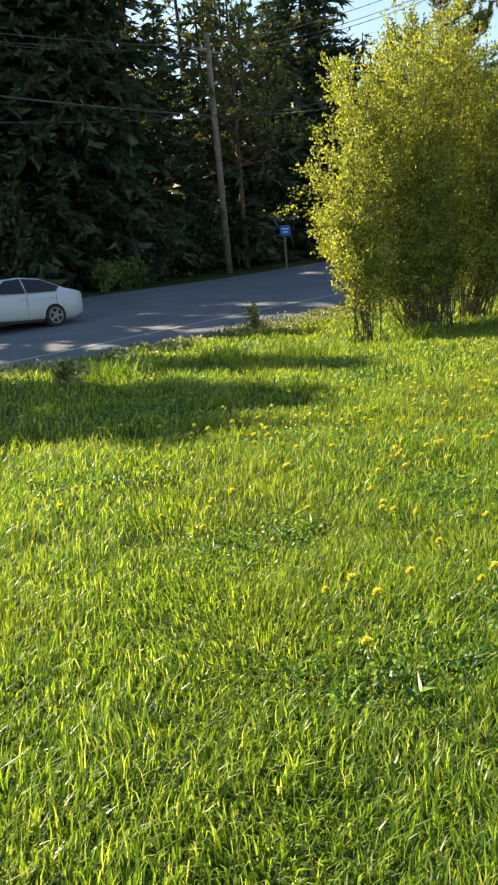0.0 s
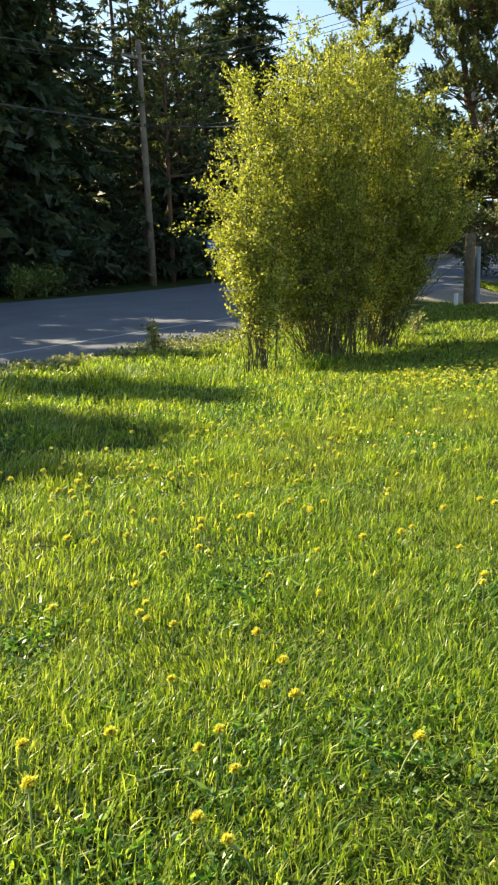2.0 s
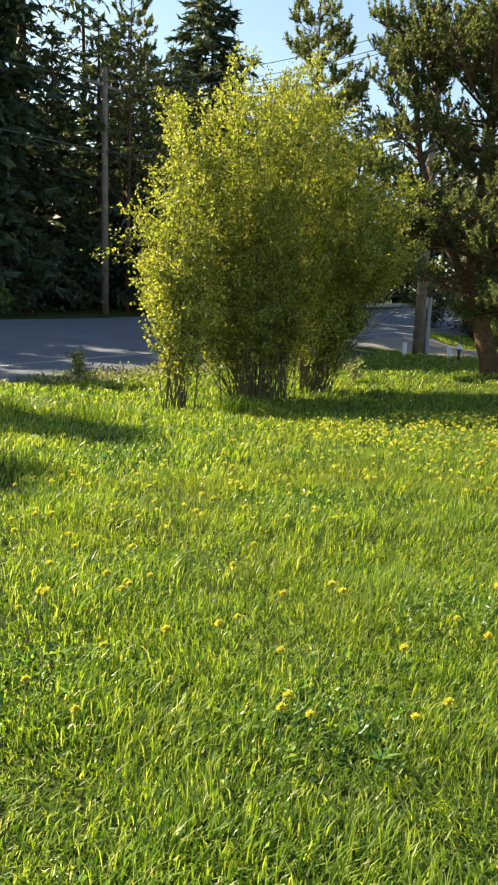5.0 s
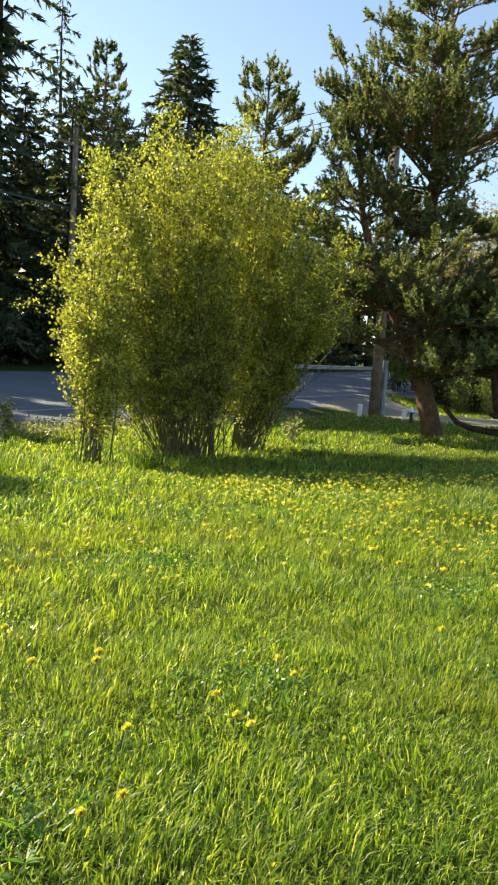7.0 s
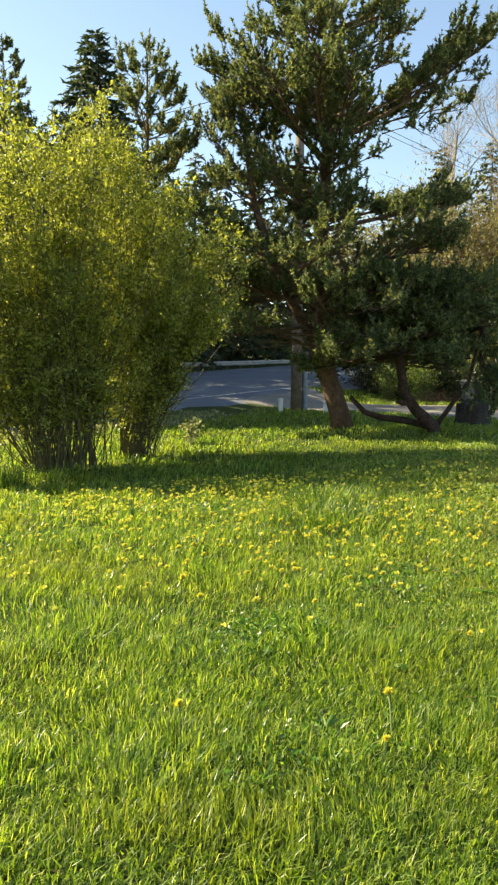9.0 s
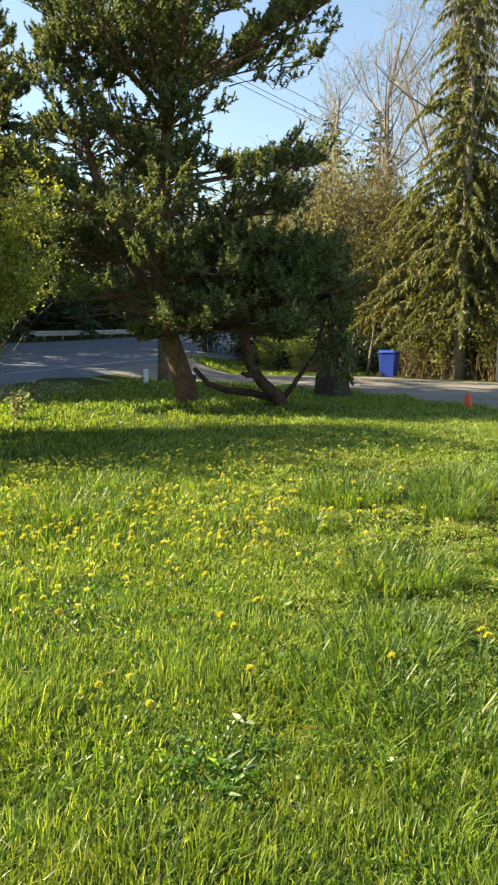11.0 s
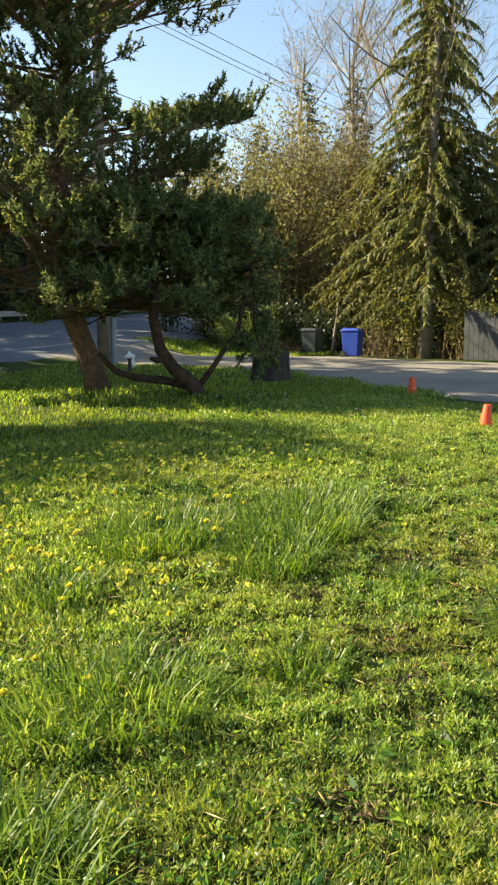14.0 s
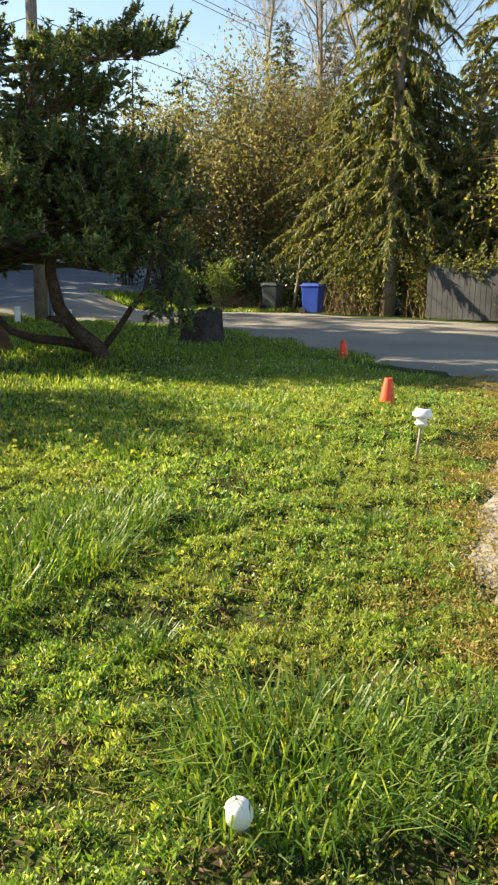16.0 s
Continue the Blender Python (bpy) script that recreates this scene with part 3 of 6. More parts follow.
def conifer_meshes(seed, H, R, low, drop, mat, n_branch=110, leaf=0.34, droopy=0.35, bark=DARKBARK, lw=0.30, dens=1.0, taper=0.8, ragged=0.0):
    """Trunk and crown of a spruce-like tree: whorls of sagging branches with hanging twigs."""
    r = np.random.default_rng(seed)
    wood, limbs, g = Geo(), Geo(), Geo()
    zz = np.linspace(0, H, 10)
    tr = np.stack([0.1 * np.sin(zz * 0.3 + seed), 0.1 * np.cos(zz * 0.23), zz], 1)
    add_tube(wood, tr, np.linspace(0.012 * H + 0.05, 0.02, 10), 7)
    B, A, Ls = [], [], []
    for i in range(n_branch):
        f = ((i + r.random()) / n_branch) ** 0.9
        z = low + (H - low) * f
        a = i * 2.4 + r.normal() * 0.3
        L = (R * (1 - f) ** taper + 0.25) * r.uniform(0.55, 1.12) * (1 + ragged * math.sin(z * 1.9 + 2 * math.sin(a + seed)) * math.cos(a * 1.5 + z * 0.6))
        o = np.array([math.cos(a), math.sin(a), 0])
        s0 = np.array([tr[0, 0], tr[0, 1], z])
        pts = bezier(s0, s0 + o * L * 0.55 + np.array([0, 0, 0.10 * L]), s0 + o * L + np.array([0, 0, -drop * L]), 5)
        add_tube(limbs, pts[::2], np.linspace(0.012 * L + 0.012, 0.006, 3), 3, False)
        m = max(4, int(L * 9 * dens))
        s = r.uniform(0.12, 1.0, m)
        p = np.stack([np.interp(s, np.linspace(0, 1, 5), pts[:, k]) for k in range(3)], 1)
        side = np.array([-o[1], o[0], 0]) * r.choice([-1, 1], m)[:, None]
        d = o * r.uniform(0.3, 0.9, m)[:, None] + side * r.uniform(0.2, 0.9, m)[:, None] + np.array([0, 0, -1]) * (droopy * r.uniform(0.3, 1.6, m) + r.normal(size=m) * 0.28)[:, None]
        B.append(p)
        A.append(d)
        Ls.append(leaf * (0.6 + 0.6 * r.random(m)) * (0.5 + 0.9 * (1 - s) * L / max(R, 1) + 0.3))
        # each twig gets two or three smaller sprays beside it
        for _ in range(2 if dens > 0.6 else 1):
            B.append(p + unit(d) * (Ls[-1] * r.uniform(0.2, 0.8, m))[:, None])
            A.append(d + r.normal(size=(m, 3)) * 0.55 + np.array([0, 0, -droopy * 0.4]))
            Ls.append(Ls[-1] * r.uniform(0.4, 0.8, m))
            Ls[-1] = np.clip(Ls[-1], 0.08, 0.5)
    b, a, ln = np.concatenate(B), np.concatenate(A), np.concatenate(Ls)
    add_spikes(g, b, a, ln, ln * lw, r)
    return wood.mesh("trunk", bark, True), crown_mesh(limbs, g, bark, mat)


def plant_tree(name, meshes, x, y, s, turn, label, category="tree", group="", sink=0.15):
    root = thing(name, pose(x, y, ground_at(x, y) - sink, 0, 0, turn) @ Matrix.Scale(s, 4), label, category, group)
    part("trunk", meshes[0], None, root)
    part("crown", meshes[1], None, root)
    return root


# woods across the street
W_TALL = [conifer_meshes(41, 27, 5.6, 2.0, 0.34, SPRUCE, 84, 0.6, 0.6, dens=0.95, lw=0.36, ragged=0.4), conifer_meshes(42, 25, 5.0, 3.0, 0.25, SPRUCE, 80, 0.6, 0.45, dens=0.95, lw=0.36, ragged=0.4)]
W_MID = [conifer_meshes(43, 19, 4.4, 0.8, 0.1, SPRUCE, 130, 0.58, 0.25, dens=1.25, lw=0.46), conifer_meshes(44, 16, 4.2, 0.5, 0.05, SPRUCE, 120, 0.58, 0.2, dens=1.25, lw=0.46)]
W_LOW = [conifer_meshes(45, 11, 4.0, 0.2, 0.15, SPRUCE, 72, 0.56, 0.3, dens=1.1, lw=0.46), conifer_meshes(46, 9.5, 3.8, 0.2, 0.1, SPRUCE, 66, 0.56, 0.3, dens=1.1, lw=0.46)]
lr = np.random.default_rng(5)


def wood_tree(kind, x, y, s):
    ms = {"t": W_TALL, "m": W_MID, "l": W_LOW}[kind][lr.integers(0, 2)]
    plant_tree("conifer", ms, x, y, s, float(lr.uniform(0, 360)), "dark green conifer standing in the woods across the street", "tree", "woods across the street")


def az(a, d, x0=3.0, y0=1.0):
    return x0 + d * math.sin(radians(a)), y0 + d * math.cos(radians(a))


# front and back rows as bearing, distance, kind, size
for a, d, k, s in ((7, 40, "m", 1.0), (9.5, 44, "t", 1.2), (12.5, 47, "t", 1.15), (11, 40, "l", 1.2), (14.5, 43, "m", 0.85), (16.5, 52, "t", 0.8), (17.5, 44, "l", 1.3), (19.3, 54, "m", 1.08), (20.5, 46, "l", 1.25),
                   (22.3, 50, "l", 1.35), (25.2, 45, "l", 1.1), (27.5, 52, "l", 1.2), (29, 49, "l", 1.25), (31, 55, "m", 0.85), (32.5, 52, "l", 1.2), (35, 60, "m", 0.8), (4.5, 42, "m", 1.0), (2, 45, "t", 0.9),
                   (23, 62, "m", 1.0), (38, 62, "l", 1.3), (41, 60, "l", 1.2), (44, 64, "m", 0.8), (47, 66, "m", 0.85), (50, 68, "m", 0.9), (36.5, 54, "l", 0.8), (40, 56, "l", 0.75), (43.5, 58, "l", 0.8), (33.5, 57, "l", 1.0)):
    far = min(max(d, 31.5 / (0.866 * math.cos(radians(a)) - 0.5 * math.sin(radians(a)))), 78)
    wood_tree(k, *az(a, far), s * far / d)
W_SPRUCE = conifer_meshes(54, 20, 8.6, 1.0, 0.02, SPRUCE, 210, 0.66, 0.2, dens=2.0, lw=0.42, taper=0.9, ragged=0.12)
plant_tree("conifer", W_SPRUCE, *az(24.8, 58), 1.1, 40, "broad dark green spruce above the woods across the street", "tree", "woods across the street")
# dense rows behind them close the woods
for q in np.arange(6, 66, 4.4):
    for p0, k, s0 in ((33, "l", 1.0), (38, "l", 1.25), (45, "m", 0.75)):
        if k == "m" and 34 < q < 44:
            continue
        x, y = pq(p0 + lr.uniform(-1.5, 1.5), q + lr.uniform(-1.5, 1.5))
        size = s0 * lr.uniform(0.75, 1.05) * (0.75 if q > 30 else 1)
        if p0 < 45 or q > 44:
            wood_tree(k, x, y, size)
# a closed wall of older trees at the back
W_WALL = conifer_meshes(50, 17, 4.2, 1.0, 0.2, SPRUCE, 80, 0.85, 0.3, dens=0.9, lw=0.62, taper=0.42, ragged=0.25)
for q in np.arange(12, 50, 3.4):
    x, y = pq(41.5 + lr.uniform(-1.2, 1.2), q + lr.uniform(-0.8, 0.8))
    plant_tree("conifer", W_WALL, x, y, (1.0 if q < 30 else 0.72) * lr.uniform(0.88, 1.08), float(lr.uniform(0, 360)), "dark green conifer standing in the woods across the street", "tree", "woods across the street")
# trees added to shade lawn and driveway, the narrow row out of view
W_BROAD = conifer_meshes(47, 18.5, 3.0, 0.5, 0.2, SPRUCE, 150, 0.7, 0.35, dens=1.5, lw=0.6, taper=0.35)
W_NARROW = conifer_meshes(55, 18.5, 1.6, 0.5, 0.2, SPRUCE, 150, 0.66, 0.35, dens=2.3, lw=0.7, taper=0.3)
for p0, q, s in ((31.0, 7.8, 0.88), (31.2, 5.0, 0.92), (31.3, 3.6, 0.92), (31.5, 1.8, 0.9), (31.5, 0.2, 0.9)):
    x, y = pq(p0, q)
    plant_tree("conifer", W_NARROW, x, y, s, q * 40, "dark green conifer standing in the woods across the street", "tree", "woods across the street")
for x, y, s in ((5.2, 39.2, 1.24), (7.4, 39.2, 1.24), (4.2, 41.5, 1.26), (6.3, 42.3, 1.28), (9.2, 40.2, 1.26)):
    plant_tree("conifer", W_BROAD, x, y, s, x * 70, "dark green conifer standing in the woods across the street", "tree", "woods across the street")
# trees added further west, most of them out of view, to shade the street
for q in np.arange(-8, 11, 4.2):
    x, y = pq(29.5 + lr.uniform(-0.6, 2.5), q + lr.uniform(-1, 1))
    wood_tree("l", x, y, lr.uniform(0.78, 0.92))
for q in np.arange(10.5, 30, 2.8):
    x, y = pq(30.2 + lr.uniform(-0.4, 0.4), q)
    plant_tree("conifer", W_BROAD, x, y, (0.69 if q < 14.5 else 0.575) * lr.uniform(0.96, 1.04), q * 50, "dark green conifer standing in the woods across the street", "tree", "woods across the street")


def shrub_meshes(seed, R, H, n, leaf, mat, stem_mat, stems=14, low=0.1, thin=1.0):
    r = np.random.default_rng(seed)
    wood, g = Geo(), Geo()
    B, A = [], []
    for i in range(stems):
        a = r.uniform(0, 6.28)
        t = r.uniform(0.2, 1.0)
        top = np.array([math.cos(a) * R * t, math.sin(a) * R * t, H * (1 - 0.45 * t * t) * r.uniform(0.75, 1.05)])
        b0 = np.array([math.cos(a) * R * 0.2 * t, math.sin(a) * R * 0.2 * t, 0])
        pts = bezier(b0, b0 + np.array([0, 0, H * 0.6]) + (top - b0) * 0.2, top, 6)
        add_tube(wood, pts, np.linspace((0.016 + 0.0022 * H) * thin, 0.005 * thin, 6), 4, False)
        if thin < 1:
            for s in r.uniform(0.25, 1.0, 9):
                q0 = np.array([np.interp(s, np.linspace(0, 1, 6), pts[:, k]) for k in range(3)])
                dd = unit(np.array([math.cos(a), math.sin(a), 0.1]) + r.normal(size=3) * 0.6)
                add_tube(wood, [q0, q0 + dd * 0.6 + np.array([0, 0, 0.08]), q0 + dd * 1.3], [0.009, 0.007, 0.004], 3, False)
        m = n // stems
        s = r.uniform(low, 1.0, m)
        p = np.stack([np.interp(s, np.linspace(0, 1, 6), pts[:, k]) for k in range(3)], 1)
        B.append(p + r.normal(size=(m, 3)) * np.array([R, R, H * 0.5]) * (0.17 if thin == 1 else 0.12))
        A.append(r.normal(size=(m, 3)) + unit(p - np.array([0, 0, H * 0.3])) * 0.8)
    b = np.concatenate(B)
    b[:, 2] = np.maximum(b[:, 2], 0.03)
    add_leaves(g, b, np.concatenate(A), leaf * r.uniform(0.6, 1.3, len(b)), leaf * 0.55, r, 0.08)
    return wood.mesh("stems", stem_mat), g.mesh("leaves", mat)


def plant_shrub(name, meshes, x, y, s, label, group="", turn=0.0, sink=0.05):
    root = thing(name, pose(x, y, ground_at(x, y) - sink, 0, 0, turn) @ Matrix.Scale(s, 4), label, "shrub", group)
    part("stem_clump", meshes[0], None, root)
    part("leaves", meshes[1], None, root)
    return root


UNDER = [shrub_meshes(61, 1.8, 2.6, 1000, 0.2, SPRUCE, DARKBARK), shrub_meshes(62, 1.6, 3.6, 1050, 0.2, SPRUCE, DARKBARK)]
for q in np.arange(13, 70, 1.5):
    if abs(q - 26.4) < 1.6:
        continue
    x, y = pq((28.3 if q < 36 else 31.0) + lr.uniform(-0.3, 1.8), q + lr.uniform(-0.6, 0.6))
    plant_shrub("undergrowth_shrub", UNDER[lr.integers(0, 2)], x, y, lr.uniform(0.9, 1.5), "dark undergrowth shrub at the edge of the woods", "undergrowth along the woods", float(lr.uniform(0, 360)))
for q in np.arange(16, 74, 2.6):
    x, y = pq(35.0 + lr.uniform(-0.8, 0.8), q + lr.uniform(-0.8, 0.8))
    plant_shrub("undergrowth_shrub", UNDER[lr.integers(0, 2)], x, y, lr.uniform(1.4, 1.9), "dark undergrowth shrub at the edge of the woods", "undergrowth along the woods", float(lr.uniform(0, 360)))
SUNLIT = shrub_meshes(63, 0.9, 1.5, 700, 0.2, IVY, TWIGS)
for q in (25.4, 26.5, 27.4):
    x, y = pq(27.2, q)
    plant_shrub("undergrowth_shrub", SUNLIT, x, y, 0.9, "sunlit yellow-green shrub at the edge of the woods", "undergrowth along the woods", q * 50)


# ---- the tall leafy bush on the lawn ----
def tall_bush():
    """A vase of many thin canes rising from four clumps; leafy plumes above, bare canes below."""
    r = np.random.default_rng(21)
    cx, cy = 9.85, 14.5
    ea, eb, ez = np.array([0.92, -0.39, 0]), np.array([0.39, 0.92, 0]), np.array([0, 0, 1.0])
    root = thing("tall_bush", pose(cx, cy, ground_at(cx, cy) - 0.08), "tall yellow-green leafy bush with many thin upright canes on the lawn", "bush")
    wood, g = Geo(), Geo()
    B, A, S = [], [], []

    def flank(z, heights, reach):
        return np.interp(z, heights, reach)

    def leaves_along(pts, s, spread, size):
        p = np.stack([np.interp(s, np.linspace(0, 1, len(pts)), pts[:, j]) for j in range(3)], 1)
        n = len(s)
        B.append(p + r.normal(size=(n, 3)) * spread)
        A.append(unit(pts[-1] - pts[0]) * 0.55 + r.normal(size=(n, 3)) * 0.75)
        S.append(np.full(n, size))

    def cane(foot, top, thick, twigs, bare, long):
        H = top[2]
        pts = bezier(foot, foot * 0.62 + top * np.array([0.38, 0.38, 0]) + ez * H * 0.5, top, 10)
        pts[1:-1, :2] += r.normal(size=(8, 2)) * 0.025
        add_tube(wood, pts, np.linspace(thick, 0.004, 10), 4, False)
        for s in bare + (1 - bare) * r.random(twigs) ** 0.85:
            q = np.array([np.interp(s, np.linspace(0, 1, 10), pts[:, j]) for j in range(3)])
            low = min(1.0, 0.3 + q[2] / 1.6)
            if r.random() > low:
                continue
            d = unit(np.array([r.normal(), r.normal(), 0.35 + 0.75 * s]))
            L = long * r.uniform(0.5, 1.15) * (1.15 - 0.6 * s) * low
            tw = bezier(q, q + d * L * 0.5 + ez * 0.05 * L, q + d * L - ez * 0.10 * L, 4)
            if s < 0.6:
                add_tube(wood, tw[[0, 2, 3]], [0.005, 0.004, 0.002], 3, False)
            leaves_along(tw, r.uniform(0.12, 1.0, 8 + int(48 * L)), 0.045, r.uniform(0.85, 1.15))
        leaves_along(pts[6:], r.uniform(0, 1, 26), 0.035, 0.9)

    crest = ([-2.2, -1.75, -1.35, -1.0, -0.55, -0.1, 0.25, 0.73, 1.15, 1.55, 2.0, 2.6, 3.2], [4.6, 5.45, 5.0, 5.3, 5.85, 5.5, 5.75, 6.4, 5.8, 5.4, 5.3, 4.7, 4.3])
    for i in range(188):
        a = r.uniform(-1.85, 2.3)
        tall = r.random() < 0.55
        b = 0.8 * float(np.clip(a, -1.4, 1.5)) + r.normal() * 0.65
        H = float(np.interp(a, *crest)) * (r.uniform(0.9, 1.0) if tall else r.uniform(0.5, 0.9))
        k = r.random()
        if a < -0.7:
            fa, fb = (-1.42, -1.95) if k < 0.3 else (-0.05, -0.05)
        elif a < 0.9:
            fa, fb = (0.0, 0.0) if k < 0.72 else (0.42, 0.5)
        else:
            fa, fb = (1.3, 1.6) if k < 0.72 else (0.3, 0.3)
        sp = 0.1 if fa < -1 else 0.2
        foot = ea * (fa + r.normal() * sp) + eb * (fb + r.normal() * sp)
        cane(foot, ea * a + eb * b + ez * H, r.uniform(0.009, 0.018), 22 if tall else 17, 0.16, 0.72)
    # lower canes of the thin outlying clump
    for i in range(14):
        foot = ea * (-1.42 + r.normal() * 0.12) + eb * (-1.95 + r.normal() * 0.12)
        cane(foot, ea * r.uniform(-2.1, -1.2) + eb * (-1.6 + r.normal() * 0.35) + ez * r.uniform(1.6, 3.6), 0.009, 13, 0.12, 0.5)
    # arms that lean over, more of them towards the street
    for i in range(62):
        far = r.random() < 0.82
        a, z = (r.uniform(1.8, 3.5), r.uniform(2.4, 4.7)) if far else (r.uniform(-2.35, -1.9), r.uniform(1.8, 3.6))
        foot = ea * ((1.3 if far else -0.1) + r.normal() * 0.15) + eb * ((1.5 if far else -0.2) + r.normal() * 0.15)
        cane(foot, ea * a + eb * ((1.2 if far else -1.0) + r.normal() * 0.7) + ez * z, 0.011, 20, 0.34, 0.62)
    for a, b, z, da, dz in ((-1.9, -1.0, 2.6, -1.0, 0.0), (-1.8, -1.2, 2.75, -0.75, 0.15), (2.4, 1.1, 3.5, 1.1, 0.35), (2.3, 0.7, 3.3, 1.25, 0.5), (2.2, 1.4, 3.9, 0.9, 0.15), (2.1, 0.9, 4.2, 0.8, 0.3), (2.5, 1.2, 2.9, 0.6, 0.1)):
        p0 = ea * a * 0.6 + eb * b + ez * (z - 0.4)
        p1 = ea * (a + da) + eb * b + ez * (z + dz)
        pts = bezier(p0, (p0 + p1) / 2 + ez * 0.3, p1, 8)
        add_tube(wood, pts, np.linspace(0.011, 0.004, 8), 4, False)
        leaves_along(pts, r.uniform(0.25, 1, 150), 0.075, 0.9)
    b, a, sz = np.concatenate(B), np.concatenate(A), np.concatenate(S)
    u, z = b @ ea, b[:, 2]
    zs = [0, 0.5, 1, 1.5, 2, 2.5, 3, 3.5, 4, 4.5, 5, 5.5, 6.2]
    lo = flank(z, zs, [-1.9, -1.95, -2.1, -2.2, -2.2, -2.3, -2.4, -2.2, -2.0, -2.0, -2.0, -1.3, 0.0])
    hi = flank(z, zs, [1.75, 1.7, 1.8, 2.05, 2.4, 2.8, 3.2, 3.6, 3.8, 3.4, 2.8, 2.2, 1.2])
    wander = 0.22 * np.sin(z * 5.1 + 1) * np.sin(z * 2.3) + r.normal(size=len(z)) * 0.12
    ok = (u > lo - 0.1 + wander) & (u < hi + 0.1 - wander) & (z > 0.12)
    ok |= (np.abs(z - 2.7) < 0.35) & (u < 0)
    n = int(ok.sum())
    size = sz[ok] * r.uniform(0.75, 1.25, n)
    add_leaves(g, b[ok], a[ok], 0.062 * size, 0.037 * size, r, 0.1)
    part("stem_clump", wood, CANE, root)
    part("leaves", g, BUSHLEAF, root)


tall_bush()
big_pine(17.4, 16.1)
low_pine(18.25, 14.0)
young_pine(14.0, 19.4, 9.1, 1.9, 51, 3.2, dens=2.3)
young_pine(17.9, 43.2, 16.4, 3.2, 52, 5.5, dens=0.8, per=20, nl=0.14, nw=0.07)

# fallen bough between the two pines
wood = Geo()
x0, y0 = 17.85, 14.55
add_tube(wood, [(-0.95, 0.75, 0.75), (-0.7, 0.55, 0.42), (-0.4, 0.32, 0.30), (0, 0, 0.25), (0.35, -0.28, 0.14), (0.62, -0.5, -0.05)], [0.05, 0.065, 0.075, 0.08, 0.08, 0.07], 8)
bough = thing("low_bough", pose(x0, y0, ground_at(x0, y0)), "dark bare bough sagging to the grass below the pine", "branch")
part("bough", wood, DARKBARK, bough, smooth=True)

# ---- trees beyond the driveway ----
CEDAR_M = conifer_meshes(71, 20, 2.6, 2.4, 0.45, CEDAR, 260, 0.29, 1.7, POLEWOOD, 0.28, 5.0, 0.5, 0.45)
CEDAR_G = conifer_meshes(73, 9.6, 3.2, 2.9, 0.3, SUNCEDAR, 150, 0.29, 1.4, POLEWOOD, 0.30, 4.6, 0.42, 0.35)
CEDAR_D = conifer_meshes(72, 17, 3.4, 0.8, 0.3, SUNCEDAR, 140, 0.5, 0.9, DARKBARK, 0.34, 1.5, 0.5, 0.4)
plant_tree("cedar_tree", CEDAR_M, 36.0, 22.5, 1.0, 20, "tall olive green cedar with drooping branches beside the driveway")
for x, y, s, t in ((37.2, 25.9, 0.9, 30), (37.6, 22.6, 1.0, 150), (38.2, 19.8, 0.8, 260)):
    plant_tree("cedar_tree", CEDAR_G, x, y, s, t, "sunlit golden olive cedar with dense drooping sprays beside the driveway", "tree", "golden cedars")
CEDAR_T = conifer_meshes(74, 18, 3.6, 0.8, 0.25, SUNCEDAR, 190, 0.46, 0.8, DARKBARK, 0.34, 2.3, 0.5, 0.2)
plant_tree("conifer", CEDAR_T, 41.2, 20.4, 1.0, 200, "tall sunlit golden olive conifer behind the driveway", "tree", "conifers behind the driveway")
for x, y, s, t in ((43.5, 24.2, 0.72, 80), (44.5, 20.0, 0.68, 140), (46, 18, 0.65, 300), (52, 24, 0.75, 30), (41.2, 17.8, 0.58, 60), (43, 15, 0.65, 220)):
    plant_tree("conifer", CEDAR_D, x, y, s, t, "tall sunlit golden olive conifer behind the driveway", "tree", "conifers behind the driveway")
W_YARD = conifer_meshes(49, 15, 3.6, 0.5, 0.18, SPRUCE, 140, 0.48, 0.35, dens=2.2, lw=0.48, taper=0.55, ragged=0.2)
for x, y, s, t in ((46.0, 20.5, 0.95, 40),):
    plant_tree("conifer", W_YARD, x, y, s, t, "dark green spruce behind the fence", "tree", "conifers behind the driveway")
for x, y, s, t in ((42.5, 37.5, 0.6, 40), (45, 33, 0.6, 90)):
    plant_tree("conifer", W_LOW[0], x, y, s, t, "dense dark conifer behind the driveway", "tree", "conifers behind the driveway")


